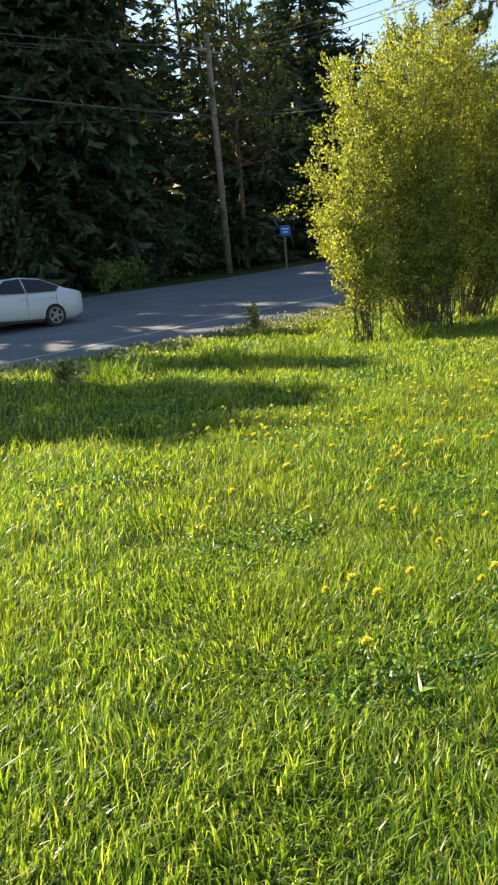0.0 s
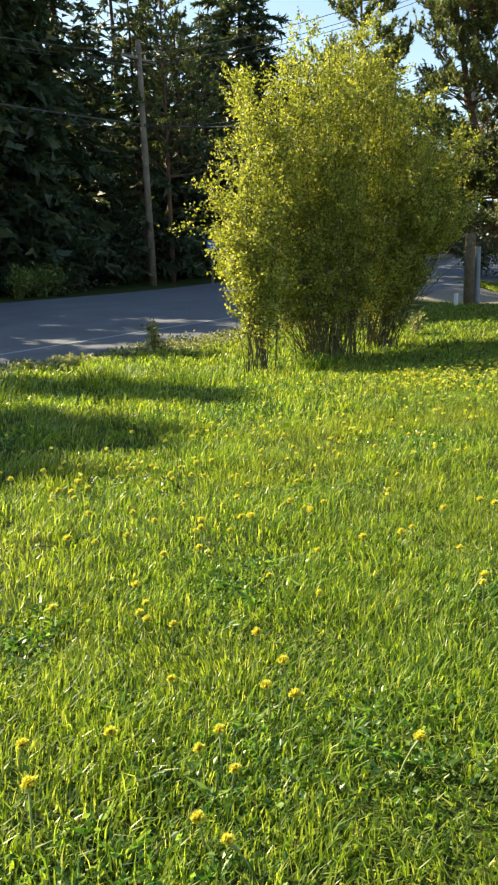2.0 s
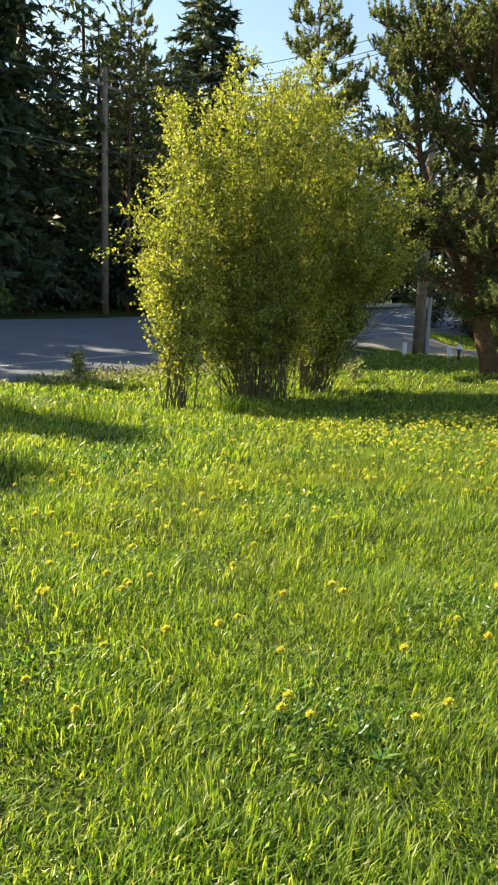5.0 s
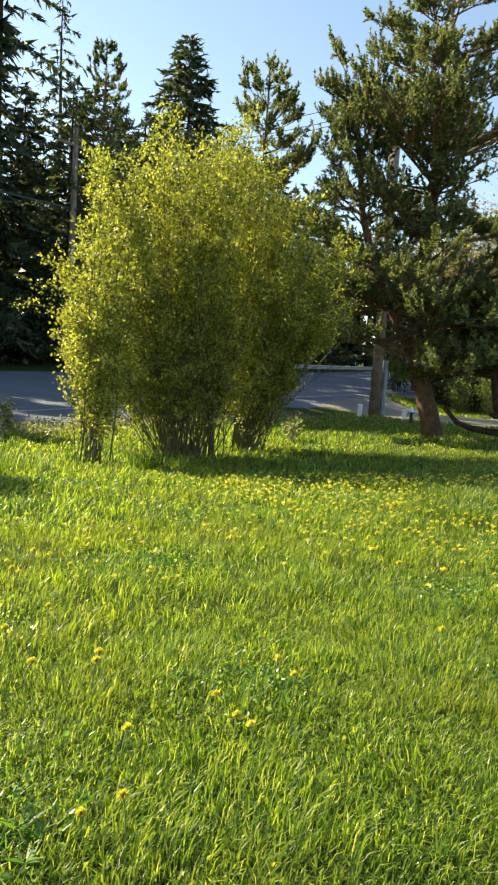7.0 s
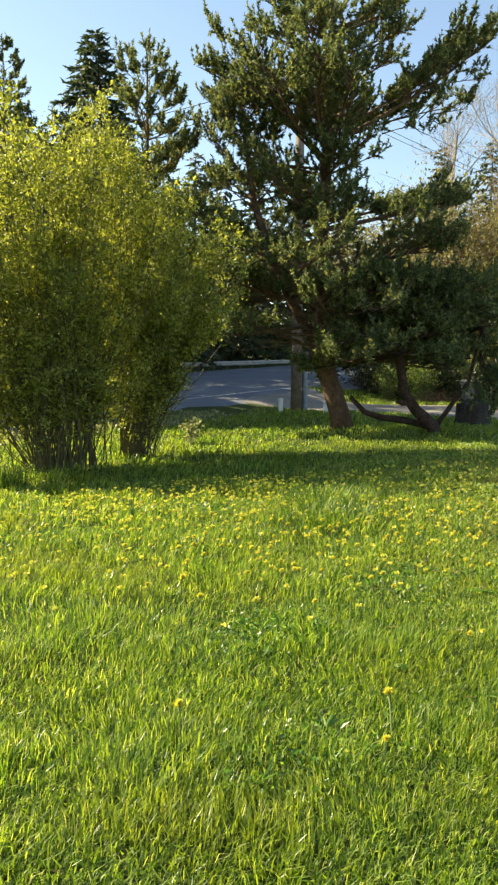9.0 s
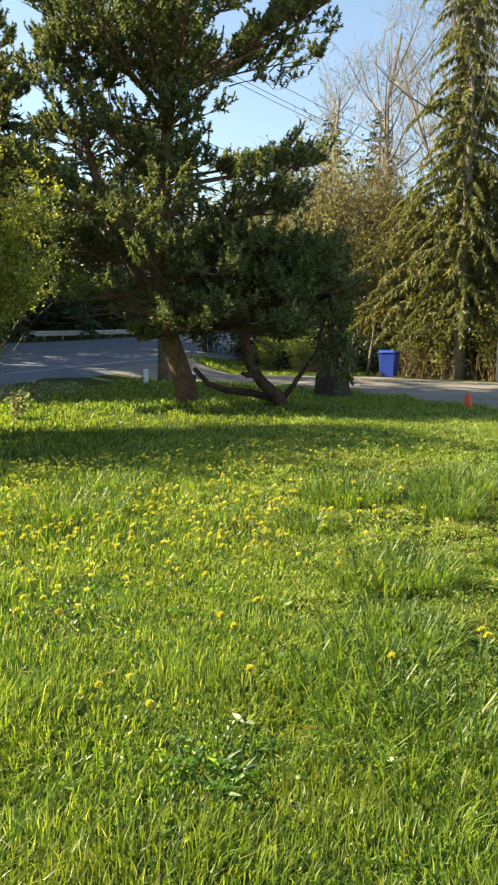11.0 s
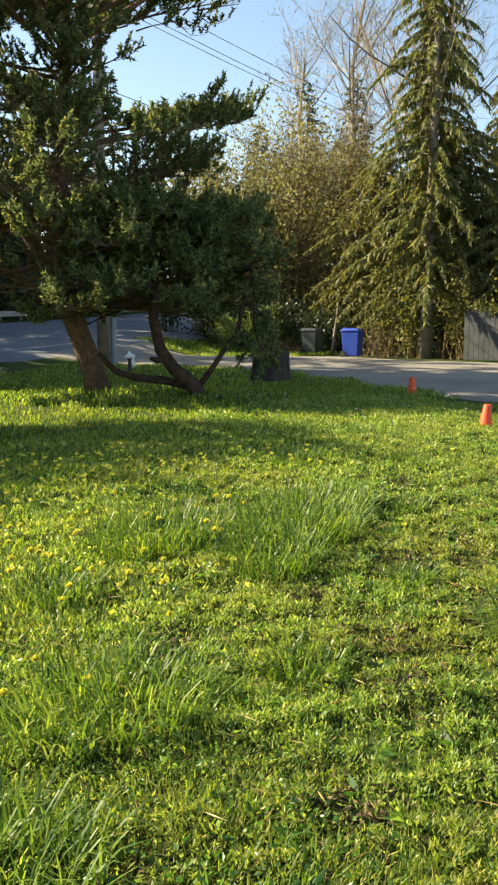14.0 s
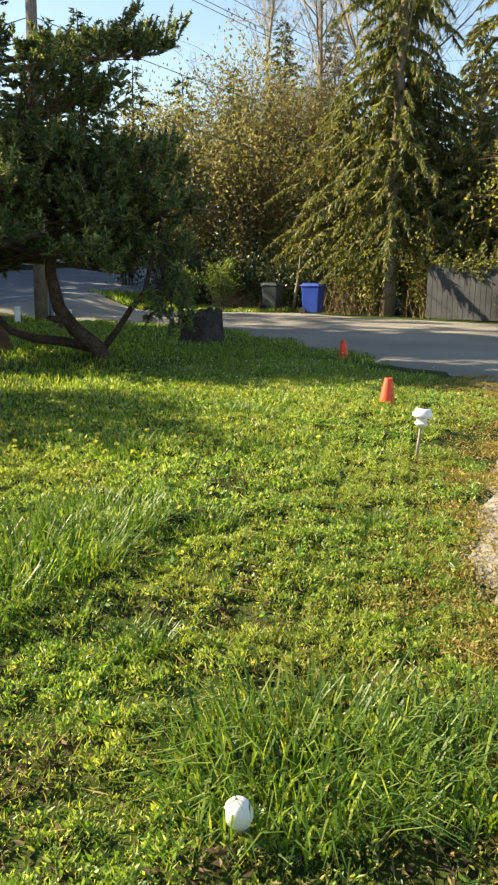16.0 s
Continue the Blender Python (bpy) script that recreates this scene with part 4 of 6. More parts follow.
def bare_tree(x, y, H, seed, spread=0.28, leaf=0, mat=PALEBARK, label="tall bare birch with thin pale branches", lean=0.0, name="bare_tree"):
    r = np.random.default_rng(seed)
    root = thing(name, pose(x, y, ground_at(x, y) - 0.15), label, "tree")
    wood, g = Geo(), Geo()
    tips = []

    def grow(p, d, L, rad, level):
        n = 5 if level < 2 else 2
        pts = [p]
        for i in range(n):
            d = unit(d + r.normal(size=3) * 0.09 + np.array([0, 0, 0.05 if level else 0.02]))
            pts.append(pts[-1] + d * L / n)
        pts = np.array(pts)
        add_tube(wood, pts, np.linspace(rad, rad * 0.35, n + 1), 6 if level == 0 else 3, False)
        if level == 3:
            tips.append(pts[-1])
            tips.append(pts[0])
            return
        k = (28, 8, 6)[level]
        for s in r.uniform(0.25 if level == 0 else 0.2, 1.0, k):
            q = np.array([np.interp(s, np.linspace(0, 1, n + 1), pts[:, j]) for j in range(3)])
            dd = unit(d * 0.7 + r.normal(size=3) * 0.6 + np.array([0, 0, 0.35]))
            grow(q, dd, L * (spread if level == 0 else 0.5) * r.uniform(0.6, 1.15) * (1.25 - 0.6 * s), max(rad * 0.34 * (1.1 - 0.6 * s), 0.009), level + 1)

    grow(np.zeros(3), unit(np.array([lean, 0.02, 1])), H, 0.012 * H, 0)
    part("trunk", wood, mat, root)
    if leaf:
        tp = np.array(tips)
        n = leaf
        i = r.integers(0, len(tp), n)
        add_leaves(g, tp[i] + r.normal(size=(n, 3)) * 0.22, r.normal(size=(n, 3)) + np.array([0, 0, -0.4]), r.uniform(0.06, 0.13, n), 0.04, r)
        part("budding_crown", g, CATKIN, root)
    return root


bare_tree(39.0, 32.3, 16, 81, 0.34, 900)
bare_tree(38.8, 29.5, 17, 82, 0.34, 900, lean=0.05)
bare_tree(38.5, 24.9, 19, 83, 0.36, label="large bare tree with wide pale branches")
bare_tree(41.5, 27.0, 18, 84, 0.34, 900)
for x, y, h, sd in ((37.4, 33.0, 8.6, 87), (38.6, 29.8, 8.2, 88), (40.2, 34.8, 8.0, 89)):
    bare_tree(x, y, h, sd, 0.5, 9000, TWIGS, "rounded budding tree with tan catkins on brown twigs", name="budding_tree")
BUD = [shrub_meshes(85, 3.8, 8.6, 13000, 0.14, CATKIN, TWIGS, 40, 0.04, 0.55), shrub_meshes(86, 3.0, 7.0, 8500, 0.14, CATKIN, TWIGS, 30, 0.04, 0.55)]
for x, y, k, s, t in ((37.6, 32.2, 0, 1.4, 0), (39.2, 28.8, 0, 1.05, 120), (36.0, 35.5, 0, 1.2, 210), (40.6, 34.6, 1, 1.2, 40), (38.8, 25.6, 1, 0.95, 200), (39.5, 22.0, 1, 1.0, 300), (39.8, 18.6, 1, 1.05, 70)):
    plant_shrub("budding_tree", BUD[k], x, y, s, "rounded brown budding tree with tan catkins by the driveway", "budding trees", t)
for x, y, s in ((36.2, 29.6, 0.9), (36.0, 31.4, 1.0), (35.4, 33.2, 1.1), (34.6, 35.2, 1.1), (36.8, 28.2, 0.8), (34.0, 37.4, 1.2), (37.2, 33.0, 1.3), (37.8, 24.7, 0.8), (38.0, 22.7, 0.85), (38.5, 20.7, 0.85)):
    plant_shrub("hedge_shrub", UNDER[0], x, y, s, "dark green shaded shrub behind the bins", "shrubs beside the driveway", x * 90)
HEDGE = [shrub_meshes(91, 1.5, 3.2, 2200, 0.17, IVY, TWIGS, 16), shrub_meshes(92, 1.4, 4.2, 2400, 0.17, CEDAR, TWIGS, 16)]
for x, y, k, s in ((36.4, 24.8, 1, 0.9), (35.9, 23.2, 1, 0.95), (36.2, 21.0, 1, 0.8), (37.6, 26.4, 1, 1.1), (37.5, 22.6, 1, 1.2), (38.2, 20.0, 1, 1.3), (38.5, 31.5, 1, 0.9), (37.4, 29.2, 1, 0.8), (38.0, 17.5, 1, 1.3), (33.6, 29.6, 0, 0.5), (33.0, 31.4, 0, 0.6), (34.3, 30.6, 0, 0.7), (35.0, 16.6, 0, 0.45), (35.6, 15.6, 0, 1.25), (36.4, 13.6, 0, 1.5), (35.2, 14.2, 0, 0.7), (37.2, 11.6, 0, 1.5), (37.5, 9, 0, 1.6), (36.0, 35.8, 1, 0.9), (37.5, 37.5, 1, 1.1)):
    plant_shrub("hedge_shrub", HEDGE[k], x, y, s, "sunlit yellow-green ivy-covered shrub" if k == 0 else "olive green shrub beside the driveway", "shrubs beside the driveway", x * 70)
WILLOW = shrub_meshes(93, 2.4, 7.4, 8500, 0.15, BUSHLEAF, TWIGS, 34, 0.08, 0.7)
for x, y, s in ((36.5, 16.4, 1.0), (37.8, 14.2, 1.05)):
    plant_shrub("willow_bush", WILLOW, x, y, s, "tall bright yellow-green bush beside the fence", "willow bushes", x * 40)
# brown canes under the cedar
for i, (x, y) in enumerate(((36.4, 21.7), (35.9, 23.6), (35.7, 24.6), (36.4, 20.9), (36.4, 25.6))):
    r = np.random.default_rng(300 + i)
    g = Geo()
    for _ in range(17):
        a, t = r.uniform(0, 6.28), r.uniform(0.1, 0.8)
        b0 = np.array([math.cos(a) * t, math.sin(a) * t, 0])
        top = b0 + np.array([r.normal() * 0.6, r.normal() * 0.6, r.uniform(0.6, 2.2)])
        add_tube(g, bezier(b0, (b0 + top) / 2 + r.normal(size=3) * 0.2, top, 5), np.linspace(0.016, 0.006, 5), 3, False)
    brush = new("dry_canes", g.mesh("dry_canes", TWIGS))
    brush.matrix_world = pose(x, y, ground_at(x, y) - 0.05)
    tagged(brush, "dry reddish brown canes standing under the cedar", "shrub", "dry canes", "stuff")

# ---- built things ----
def utility_pole(x, y, H, rad, lean, label, arm=True, turn=0.0):
    root = thing("utility_pole", pose(x, y, ground_at(x, y) - 0.1, 0, lean, turn), label, "utility pole")
    g = Geo()
    add_tube(g, [(0, 0, 0), (0, 0, H * 0.5), (0, 0, H)], [rad, rad * 0.85, rad * 0.68], 12)
    part("pole", g, POLEWOOD, root, smooth=True)
    if arm:
        g = Geo()
        add_box(g, -1.2, 1.2, -0.06, 0.06, H - 0.9, H - 0.78)
        part("crossarm", g, POLEWOOD, root)
        for dx in (-1.1, -0.45, 0.45, 1.1):
            g = Geo()
            lathe(g, [(0.0, H - 0.78), (0.035, H - 0.78), (0.05, H - 0.72), (0.03, H - 0.66), (0.045, H - 0.62), (0.0, H - 0.58)], 8, dx, 0)
            part("insulator", g, LAMPGLASS, root)
    return root


p1 = utility_pole(*az(19.0, 42.0, 2.29, 1.25), 11.6, 0.19, -1.2, "brown wooden utility pole across the street", turn=30)
p2 = utility_pole(23.2, 25.8, 12.6, 0.21, 0.5, "weathered wooden utility pole with grey conduit behind the pines", turn=30)
g = Geo()
add_tube(g, [(0.32, -0.2, 0.0), (0.32, -0.2, 2.3)], [0.11, 0.11], 12)
part("conduit", g, BLUEGREY, p2, "grey metal conduit")


def wire(a, b, sag, rad=0.016, label="thin black overhead wire between the poles"):
    a, b = Vector(a), Vector(b)
    g = Geo()
    pts = [tuple(a.lerp(b, t) - Vector((0, 0, sag * 4 * t * (1 - t)))) for t in np.linspace(0, 1, 20)]
    add_tube(g, pts, [rad] * 20, 4)
    ob = new("overhead_wire", g.mesh("overhead_wire", CABLE))
    return tagged(ob, label, "wire", "overhead wires")


top1, top2 = p1.matrix_world @ Vector((0, 0, 10.7)), p2.matrix_world @ Vector((0, 0, 11.9))
for dx, dz, sag in ((-1.0, 0, 0.5), (0.4, 0, 0.55), (1.0, 0, 0.6), (0, -3.0, 0.6)):
    o = Vector((dx * 0.5, dx * 0.86, dz))
    wire(top1 + o, top2 + o, sag)
    wire(top1 + o, top1 + o + Vector((-40, -22, -2)), 0.8)
    wire(top2 + o, top2 + o + Vector((45, 12, 1.0)), 0.8)
wire(top1 + Vector((0, 0, -2.9)), top1 + Vector((-30, -17.3, -2.7)), 0.5, 0.035, "thick grey overhead cable along the street")
wire(top1 + Vector((0, 0, -2.9)), top2 + Vector((0, 0, -3.6)), 0.7, 0.03, "thick grey overhead cable along the street")
wire(top2 + Vector((0, 0, -4.5)), (60, 36, 7.0), 0.6, 0.02)

# blue street sign
sx, sy = 19.3, 41.1
sign = thing("street_sign", pose(sx, sy, ground_at(sx, sy) - 0.05, 0, 0, 20) @ Matrix.Scale(1.15, 4), "small blue sign on a post at the edge of the woods", "sign")
g = Geo()
add_box(g, -0.04, 0.04, -0.04, 0.04, 0, 1.9)
part("post", g, POLEWOOD, sign)
g = Geo()
add_box(g, -0.34, 0.34, -0.075, -0.045, 1.5, 1.95)
face = part("panel", g, BLUESIGN, sign, "blue panel", bevel=0.01)
for z, w in ((1.80, 0.22), (1.66, 0.16)):
    g = Geo()
    add_box(g, -w, w, -0.079, -0.0755, z - 0.03, z + 0.03)
    part("bar", g, WHITEPAINT, face, "white bar")

# guard rail along the far bend
rail = thing("guard_rail", pose(*pq(26.7, 50), ground_at(*pq(26.7, 50)) - 0.26, 0, 0, 30), "long grey metal guard rail beyond the street", "guard rail")
g = Geo()
prof = [(0.0, 0.50), (-0.05, 0.56), (-0.05, 0.61), (0.0, 0.66), (-0.05, 0.71), (-0.05, 0.76), (0.0, 0.82), (0.012, 0.82), (0.012, 0.5)]
st = np.arange(-3, 31, 1.0)
V = np.array([(a, dy, z + 0.034 * a * 0.9) for a in st for dy, z in prof])
k = len(prof)
g.add(V, [(i * k + j, i * k + j + 1, (i + 1) * k + j + 1, (i + 1) * k + j) for i in range(len(st) - 1) for j in range(k - 1)])
part("beam", g, CONCRETE, rail)
for a in np.arange(-2.5, 31, 2.0):
    g = Geo()
    add_box(g, a - 0.06, a + 0.06, 0.02, 0.16, -0.4 + 0.034 * a * 0.9, 0.78 + 0.034 * a * 0.9)
    part("post", g, POLEWOOD, rail)


# old tree stump
def stump(x, y):
    r = np.random.default_rng(9)
    root = thing("tree_stump", pose(x, y, ground_at(x, y) - 0.08, 0, 0, 20), "broad dark weathered blocky tree stump on shaded grass", "stump")
    sides, rows = 44, 9
    V = []
    for i in range(rows):
        f = i / (rows - 1)
        for j in range(sides):
            a = j / sides * 2 * math.pi
            sq = 1 / max(abs(math.cos(a)), abs(math.sin(a))) ** 0.55
            flute = 1 + 0.035 * math.sin(7 * a + 1) + 0.025 * math.sin(13 * a + 2) + 0.02 * math.sin(29 * a)
            rr = (0.40 + 0.05 * (1 - f) ** 2 - 0.015 * f) * flute * sq
            zz = f * (0.74 + 0.09 * math.sin(a + 2.4) + 0.05 * math.sin(3 * a + 0.4) + 0.02 * math.sin(11 * a + 1) + r.normal() * 0.012)
            V.append((rr * math.cos(a), rr * math.sin(a), zz))
    for f, dz in ((0.82, 0.0), (0.45, -0.02)):
        for j in range(sides):
            a = j / sides * 2 * math.pi
            V.append((0.42 * f * math.cos(a), 0.42 * f * math.sin(a), 0.70 + dz + 0.08 * f * math.sin(a + 2.4) + r.normal() * 0.015))
    V.append((0, 0, 0.68))
    Q = [(i * sides + j, i * sides + (j + 1) % sides, (i + 1) * sides + (j + 1) % sides, (i + 1) * sides + j) for i in range(rows + 1) for j in range(sides)]
    T = [(len(V) - 1, (rows + 1) * sides + j, (rows + 1) * sides + (j + 1) % sides) for j in range(sides)]
    g = Geo()
    g.add(V, Q, T)
    part("stump", g, STUMPWOOD, root)


stump(22.4, 16.7)


def traffic_cone(x, y, s, tilt):
    root = thing("traffic_cone", pose(x, y, ground_at(x, y) - 0.005, tilt, tilt * 0.5, 20) @ Matrix.Scale(s, 4), "small bright orange plastic traffic cone standing in grass", "traffic cone", "orange cones")
    g = Geo()
    lathe(g, [(0.088, 0.018), (0.082, 0.03), (0.078, 0.05), (0.042, 0.295), (0.038, 0.304), (0.03, 0.304), (0.028, 0.27)], 20)
    part("cone_body", g, CONE, root, smooth=True)
    g = Geo()
    add_box(g, -0.105, 0.105, -0.105, 0.105, 0, 0.02)
    part("cone_base", g, CONE, root, bevel=0.008)


traffic_cone(18.0, 7.8, 1.08, 3)
traffic_cone(22.3, 12.35, 1.08, -2)


def path_lamp(x, y):
    root = thing("solar_path_lamp", pose(x, y, ground_at(x, y) - 0.02, 3, 5, 0), "white solar garden lamp on a thin stake in grass", "garden lamp")
    g = Geo()
    add_tube(g, [(0, 0, 0), (0, 0, 0.32)], [0.011, 0.012], 10)
    part("stake", g, PALEBARK, root, smooth=True)
    g = Geo()
    lathe(g, [(0.012, 0.29), (0.032, 0.30), (0.052, 0.318), (0.055, 0.326), (0.05, 0.332), (0.03, 0.332)], 18)
    part("cup", g, WHITEPAINT, root, "white cup", smooth=True)
    g = Geo()
    lathe(g, [(0.036, 0.331), (0.04, 0.345), (0.04, 0.372), (0.034, 0.38)], 18)
    part("lens", g, LAMPGLASS, root, "clear plastic lens", smooth=True)
    g = Geo()
    lathe(g, [(0.036, 0.378), (0.07, 0.372), (0.078, 0.38), (0.078, 0.40), (0.07, 0.415), (0.06, 0.436), (0.045, 0.442), (0.0, 0.442)], 22)
    cap = part("cap", g, WHITEPAINT, root, "white cap", smooth=True)
    g = Geo()
    add_box(g, -0.03, 0.03, -0.03, 0.03, 0.440, 0.446)
    part("solar_panel", g, CARDARK, cap, "small dark solar panel")


path_lamp(16.15, 5.97)


def globe_lamp(x, y):
    root = thing("solar_globe", pose(x, y, ground_at(x, y) + 0.07, 12, -24, 0) @ Matrix.Scale(0.85, 4), "small white solar globe lying in long grass", "garden lamp")
    g = Geo()
    lathe(g, [(0.0, 0.0)] + [(0.042 * math.sin(a) * (1.12 - 0.12 * math.cos(a)), 0.065 - 0.065 * math.cos(a)) for a in np.linspace(0.2, 2.9, 12)] + [(0.0, 0.13)], 20)
    part("globe", g, WHITEPAINT, root, smooth=True)
    g = Geo()
    lathe(g, [(0.0, 0.0), (0.022, 0.0), (0.022, -0.03), (0.012, -0.05), (0.012, -0.1), (0, -0.1)], 12)
    part("stake", g, GREYMETAL, root)


globe_lamp(12.35, 3.62)


def wheelie_bin(x, y, H, mat, turn, label):
    root = thing("wheeled_bin", pose(x, y, ground_at(x, y) + 0.02, 0, 0, turn) @ Matrix.Scale(H / 1.1, 4), label, "bin", "bins by the driveway")
    g = Geo()
    add_box(g, -0.24, 0.24, -0.28, 0.28, 0.05, 0.95, 0.055)
    part("body", g, mat, root, bevel=0.03)
    g = Geo()
    add_box(g, -0.32, 0.32, -0.36, 0.37, 0.955, 0.985)
    g.add([(-0.32, -0.36, 0.985), (0.32, -0.36, 0.985), (0.32, 0.37, 0.985), (-0.32, 0.37, 0.985), (-0.24, -0.25, 1.06), (0.24, -0.25, 1.06), (0.24, 0.3, 1.07), (-0.24, 0.3, 1.07)],
          [(4, 5, 6, 7), (0, 1, 5, 4), (1, 2, 6, 5), (2, 3, 7, 6), (3, 0, 4, 7)])
    part("lid", g, mat, root, bevel=0.012)
    g = Geo()
    add_tube(g, [(-0.26, 0.40, 0.93), (0.26, 0.40, 0.93)], [0.018, 0.018], 8)
    part("handle", g, mat, root)
    for sx in (-0.27, 0.27):
        g = Geo()
        add_tube(g, [(sx - 0.035, 0.27, 0.12), (sx + 0.035, 0.27, 0.12)], [0.12, 0.12], 16)
        part("wheel", g, RUBBER, root, "black wheel")
    return root


wheelie_bin(34.35, 25.0, 1.22, BLUEBIN, 20, "blue plastic wheeled recycling bin beside the gravel driveway")
wheelie_bin(34.9, 27.9, 1.2, DARKBIN, 15, "dark green plastic wheeled bin beside the gravel driveway")

# fence panel at the end of the driveway
fence = thing("fence", pose(35.6, 18.2, ground_at(35.6, 18.2), 0, 0, 100), "weathered grey board fence gate with vines behind the driveway", "fence")
for k, a in enumerate(np.arange(-1.9, 1.95, 0.2)):
    g = Geo()
    add_box(g, a, a + 0.188, -0.012 + 0.001 * math.sin(k * 3.1), 0.012 + 0.001 * math.sin(k * 3.1), 0.06, 1.85 + 0.02 * math.sin(k * 2.3))
    part("board", g, FENCEWOOD, fence)
for z in (0.35, 1.05, 1.7):
    g = Geo()
    add_box(g, -1.95, 1.98, -0.066, -0.018, z - 0.045, z + 0.045)
    part("rail", g, FENCEWOOD, fence)
for a in (-1.98, 0.0, 2.0):
    g = Geo()
    add_tube(g, [(a, -0.11, -0.2), (a, -0.11, 2.0)], [0.04, 0.04], 8)
    part("post", g, FENCEWOOD, fence)


# low shed behind the fence
shed = thing("shed", pose(38.6, 17.6, ground_at(38.6, 17.6) - 0.05, 0, 0, 100), "dark weathered shed with a low gabled roof behind the fence", "shed")
g = Geo()
add_box(g, -2.1, 2.1, -1.3, 1.3, 0.0, 1.75)
g.add([(-2.1, -1.3, 1.75), (2.1, -1.3, 1.75), (0, -1.3, 2.45), (-2.1, 1.3, 1.75), (2.1, 1.3, 1.75), (0, 1.3, 2.45)], T=[(0, 1, 2), (3, 5, 4)])
part("walls", g, FENCEWOOD, shed)
for s1 in (-1, 1):
    g = Geo()
    g.add([(s1 * 2.35, -1.5, 1.70), (0, -1.5, 2.50), (0, 1.5, 2.50), (s1 * 2.35, 1.5, 1.70), (s1 * 2.35, -1.5, 1.76), (0, -1.5, 2.56), (0, 1.5, 2.56), (s1 * 2.35, 1.5, 1.76)],
          [(0, 1, 2, 3), (4, 5, 6, 7), (0, 1, 5, 4), (1, 2, 6, 5), (2, 3, 7, 6), (3, 0, 4, 7)])
    part("roof_panel", g, STUMPWOOD, shed, "dark roof panel")

# vines over the fence and a brush pile by the bins
g = Geo()
vr = np.random.default_rng(66)
n = 1500
u, v = vr.uniform(-2, 2.2, n), vr.random(n)
ok = v < 0.25 + 0.75 * np.clip(0.5 + 0.5 * np.sin(u * 2.2 + 1), 0, 1)
u, v = u[ok], v[ok]
n = len(u)
c, s = math.cos(radians(100)), math.sin(radians(100))
V = np.stack([35.6 + u * c, 18.2 + u * s, ground_at(35.6, 18.2) + 1.95 - 0.5 * v ** 2 + 0.5 * (vr.random(n) < 0.2) * vr.random(n)], 1) + vr.normal(size=(n, 3)) * 0.12
add_leaves(g, V, vr.normal(size=(n, 3)), vr.uniform(0.08, 0.16, n), 0.09, vr, 0.1)
tagged(new("fence_vine", g.mesh("fence_vine", CEDAR)), "olive green vine hanging over the board fence", "vine", kind="stuff")
g = Geo()
for _ in range(170):
    a, t = vr.uniform(0, 6.28), vr.random()
    b0 = np.array([math.cos(a) * t * 1.1, math.sin(a) * t * 0.9, (1 - t) * vr.uniform(0, 0.8)])
    d = unit(vr.normal(size=3) * np.array([1, 1, 0.35]))
    add_tube(g, [b0, b0 + d * 0.4 + np.array([0, 0, 0.1]), b0 + d * vr.uniform(0.6, 1.0)], [0.014, 0.01, 0.005], 3, False)
brush = new("brush_pile", g.mesh("brush_pile", TWIGS))
brush.matrix_world = pose(33.9, 29.2, ground_at(33.9, 29.2))
tagged(brush, "pile of dry brown cut branches beside the bin", "brush pile", kind="stuff")
sap = thing("sapling", pose(35.55, 27.35, ground_at(35.55, 27.35) - 0.05), "pale bare leaning sapling stem between the bins", "tree")
g = Geo()
add_tube(g, [(0, 0, 0), (0.08, -0.06, 0.8), (0.22, -0.12, 1.8), (0.25, -0.2, 3.0)], [0.07, 0.06, 0.05, 0.02], 8)
part("trunk", g, PALEBARK, sap, smooth=True)


def cap_lamp(x, y):
    root = thing("garden_lamp", pose(x, y, ground_at(x, y) - 0.03), "dark garden lamp post with white conical cap in the grass", "garden lamp")
    g = Geo()
    lathe(g, [(0.07, 0.0), (0.06, 0.05), (0.05, 0.42), (0.075, 0.44), (0.075, 0.47), (0.0, 0.47)], 14)
    part("post", g, CARDARK, root, smooth=False)
    g = Geo()
    lathe(g, [(0.05, 0.46), (0.15, 0.475), (0.15, 0.50), (0.06, 0.585), (0.03, 0.65), (0.0, 0.66)], 18)
    part("cap", g, WHITEPAINT, root, "white conical cap", smooth=True)


cap_lamp(21.9, 22.15)

# low white marker posts by the pole
def marker_post(x, y, H):
    root = thing("marker_post", pose(x, y, ground_at(x, y) - 0.05), "short white painted marker post in the verge grass", "post", "white marker posts")
    g = Geo()
    lathe(g, [(0.085, 0), (0.085, H - 0.03), (0.1, H - 0.03), (0.1, H), (0.0, H + 0.02)], 14)
    part("post", g, WHITEPAINT, root, smooth=False)


marker_post(*az(35.5, 29.5, 5.05, 1.32), 0.55)
marker_post(*az(38.6, 29.0, 5.05, 1.32), 0.48)


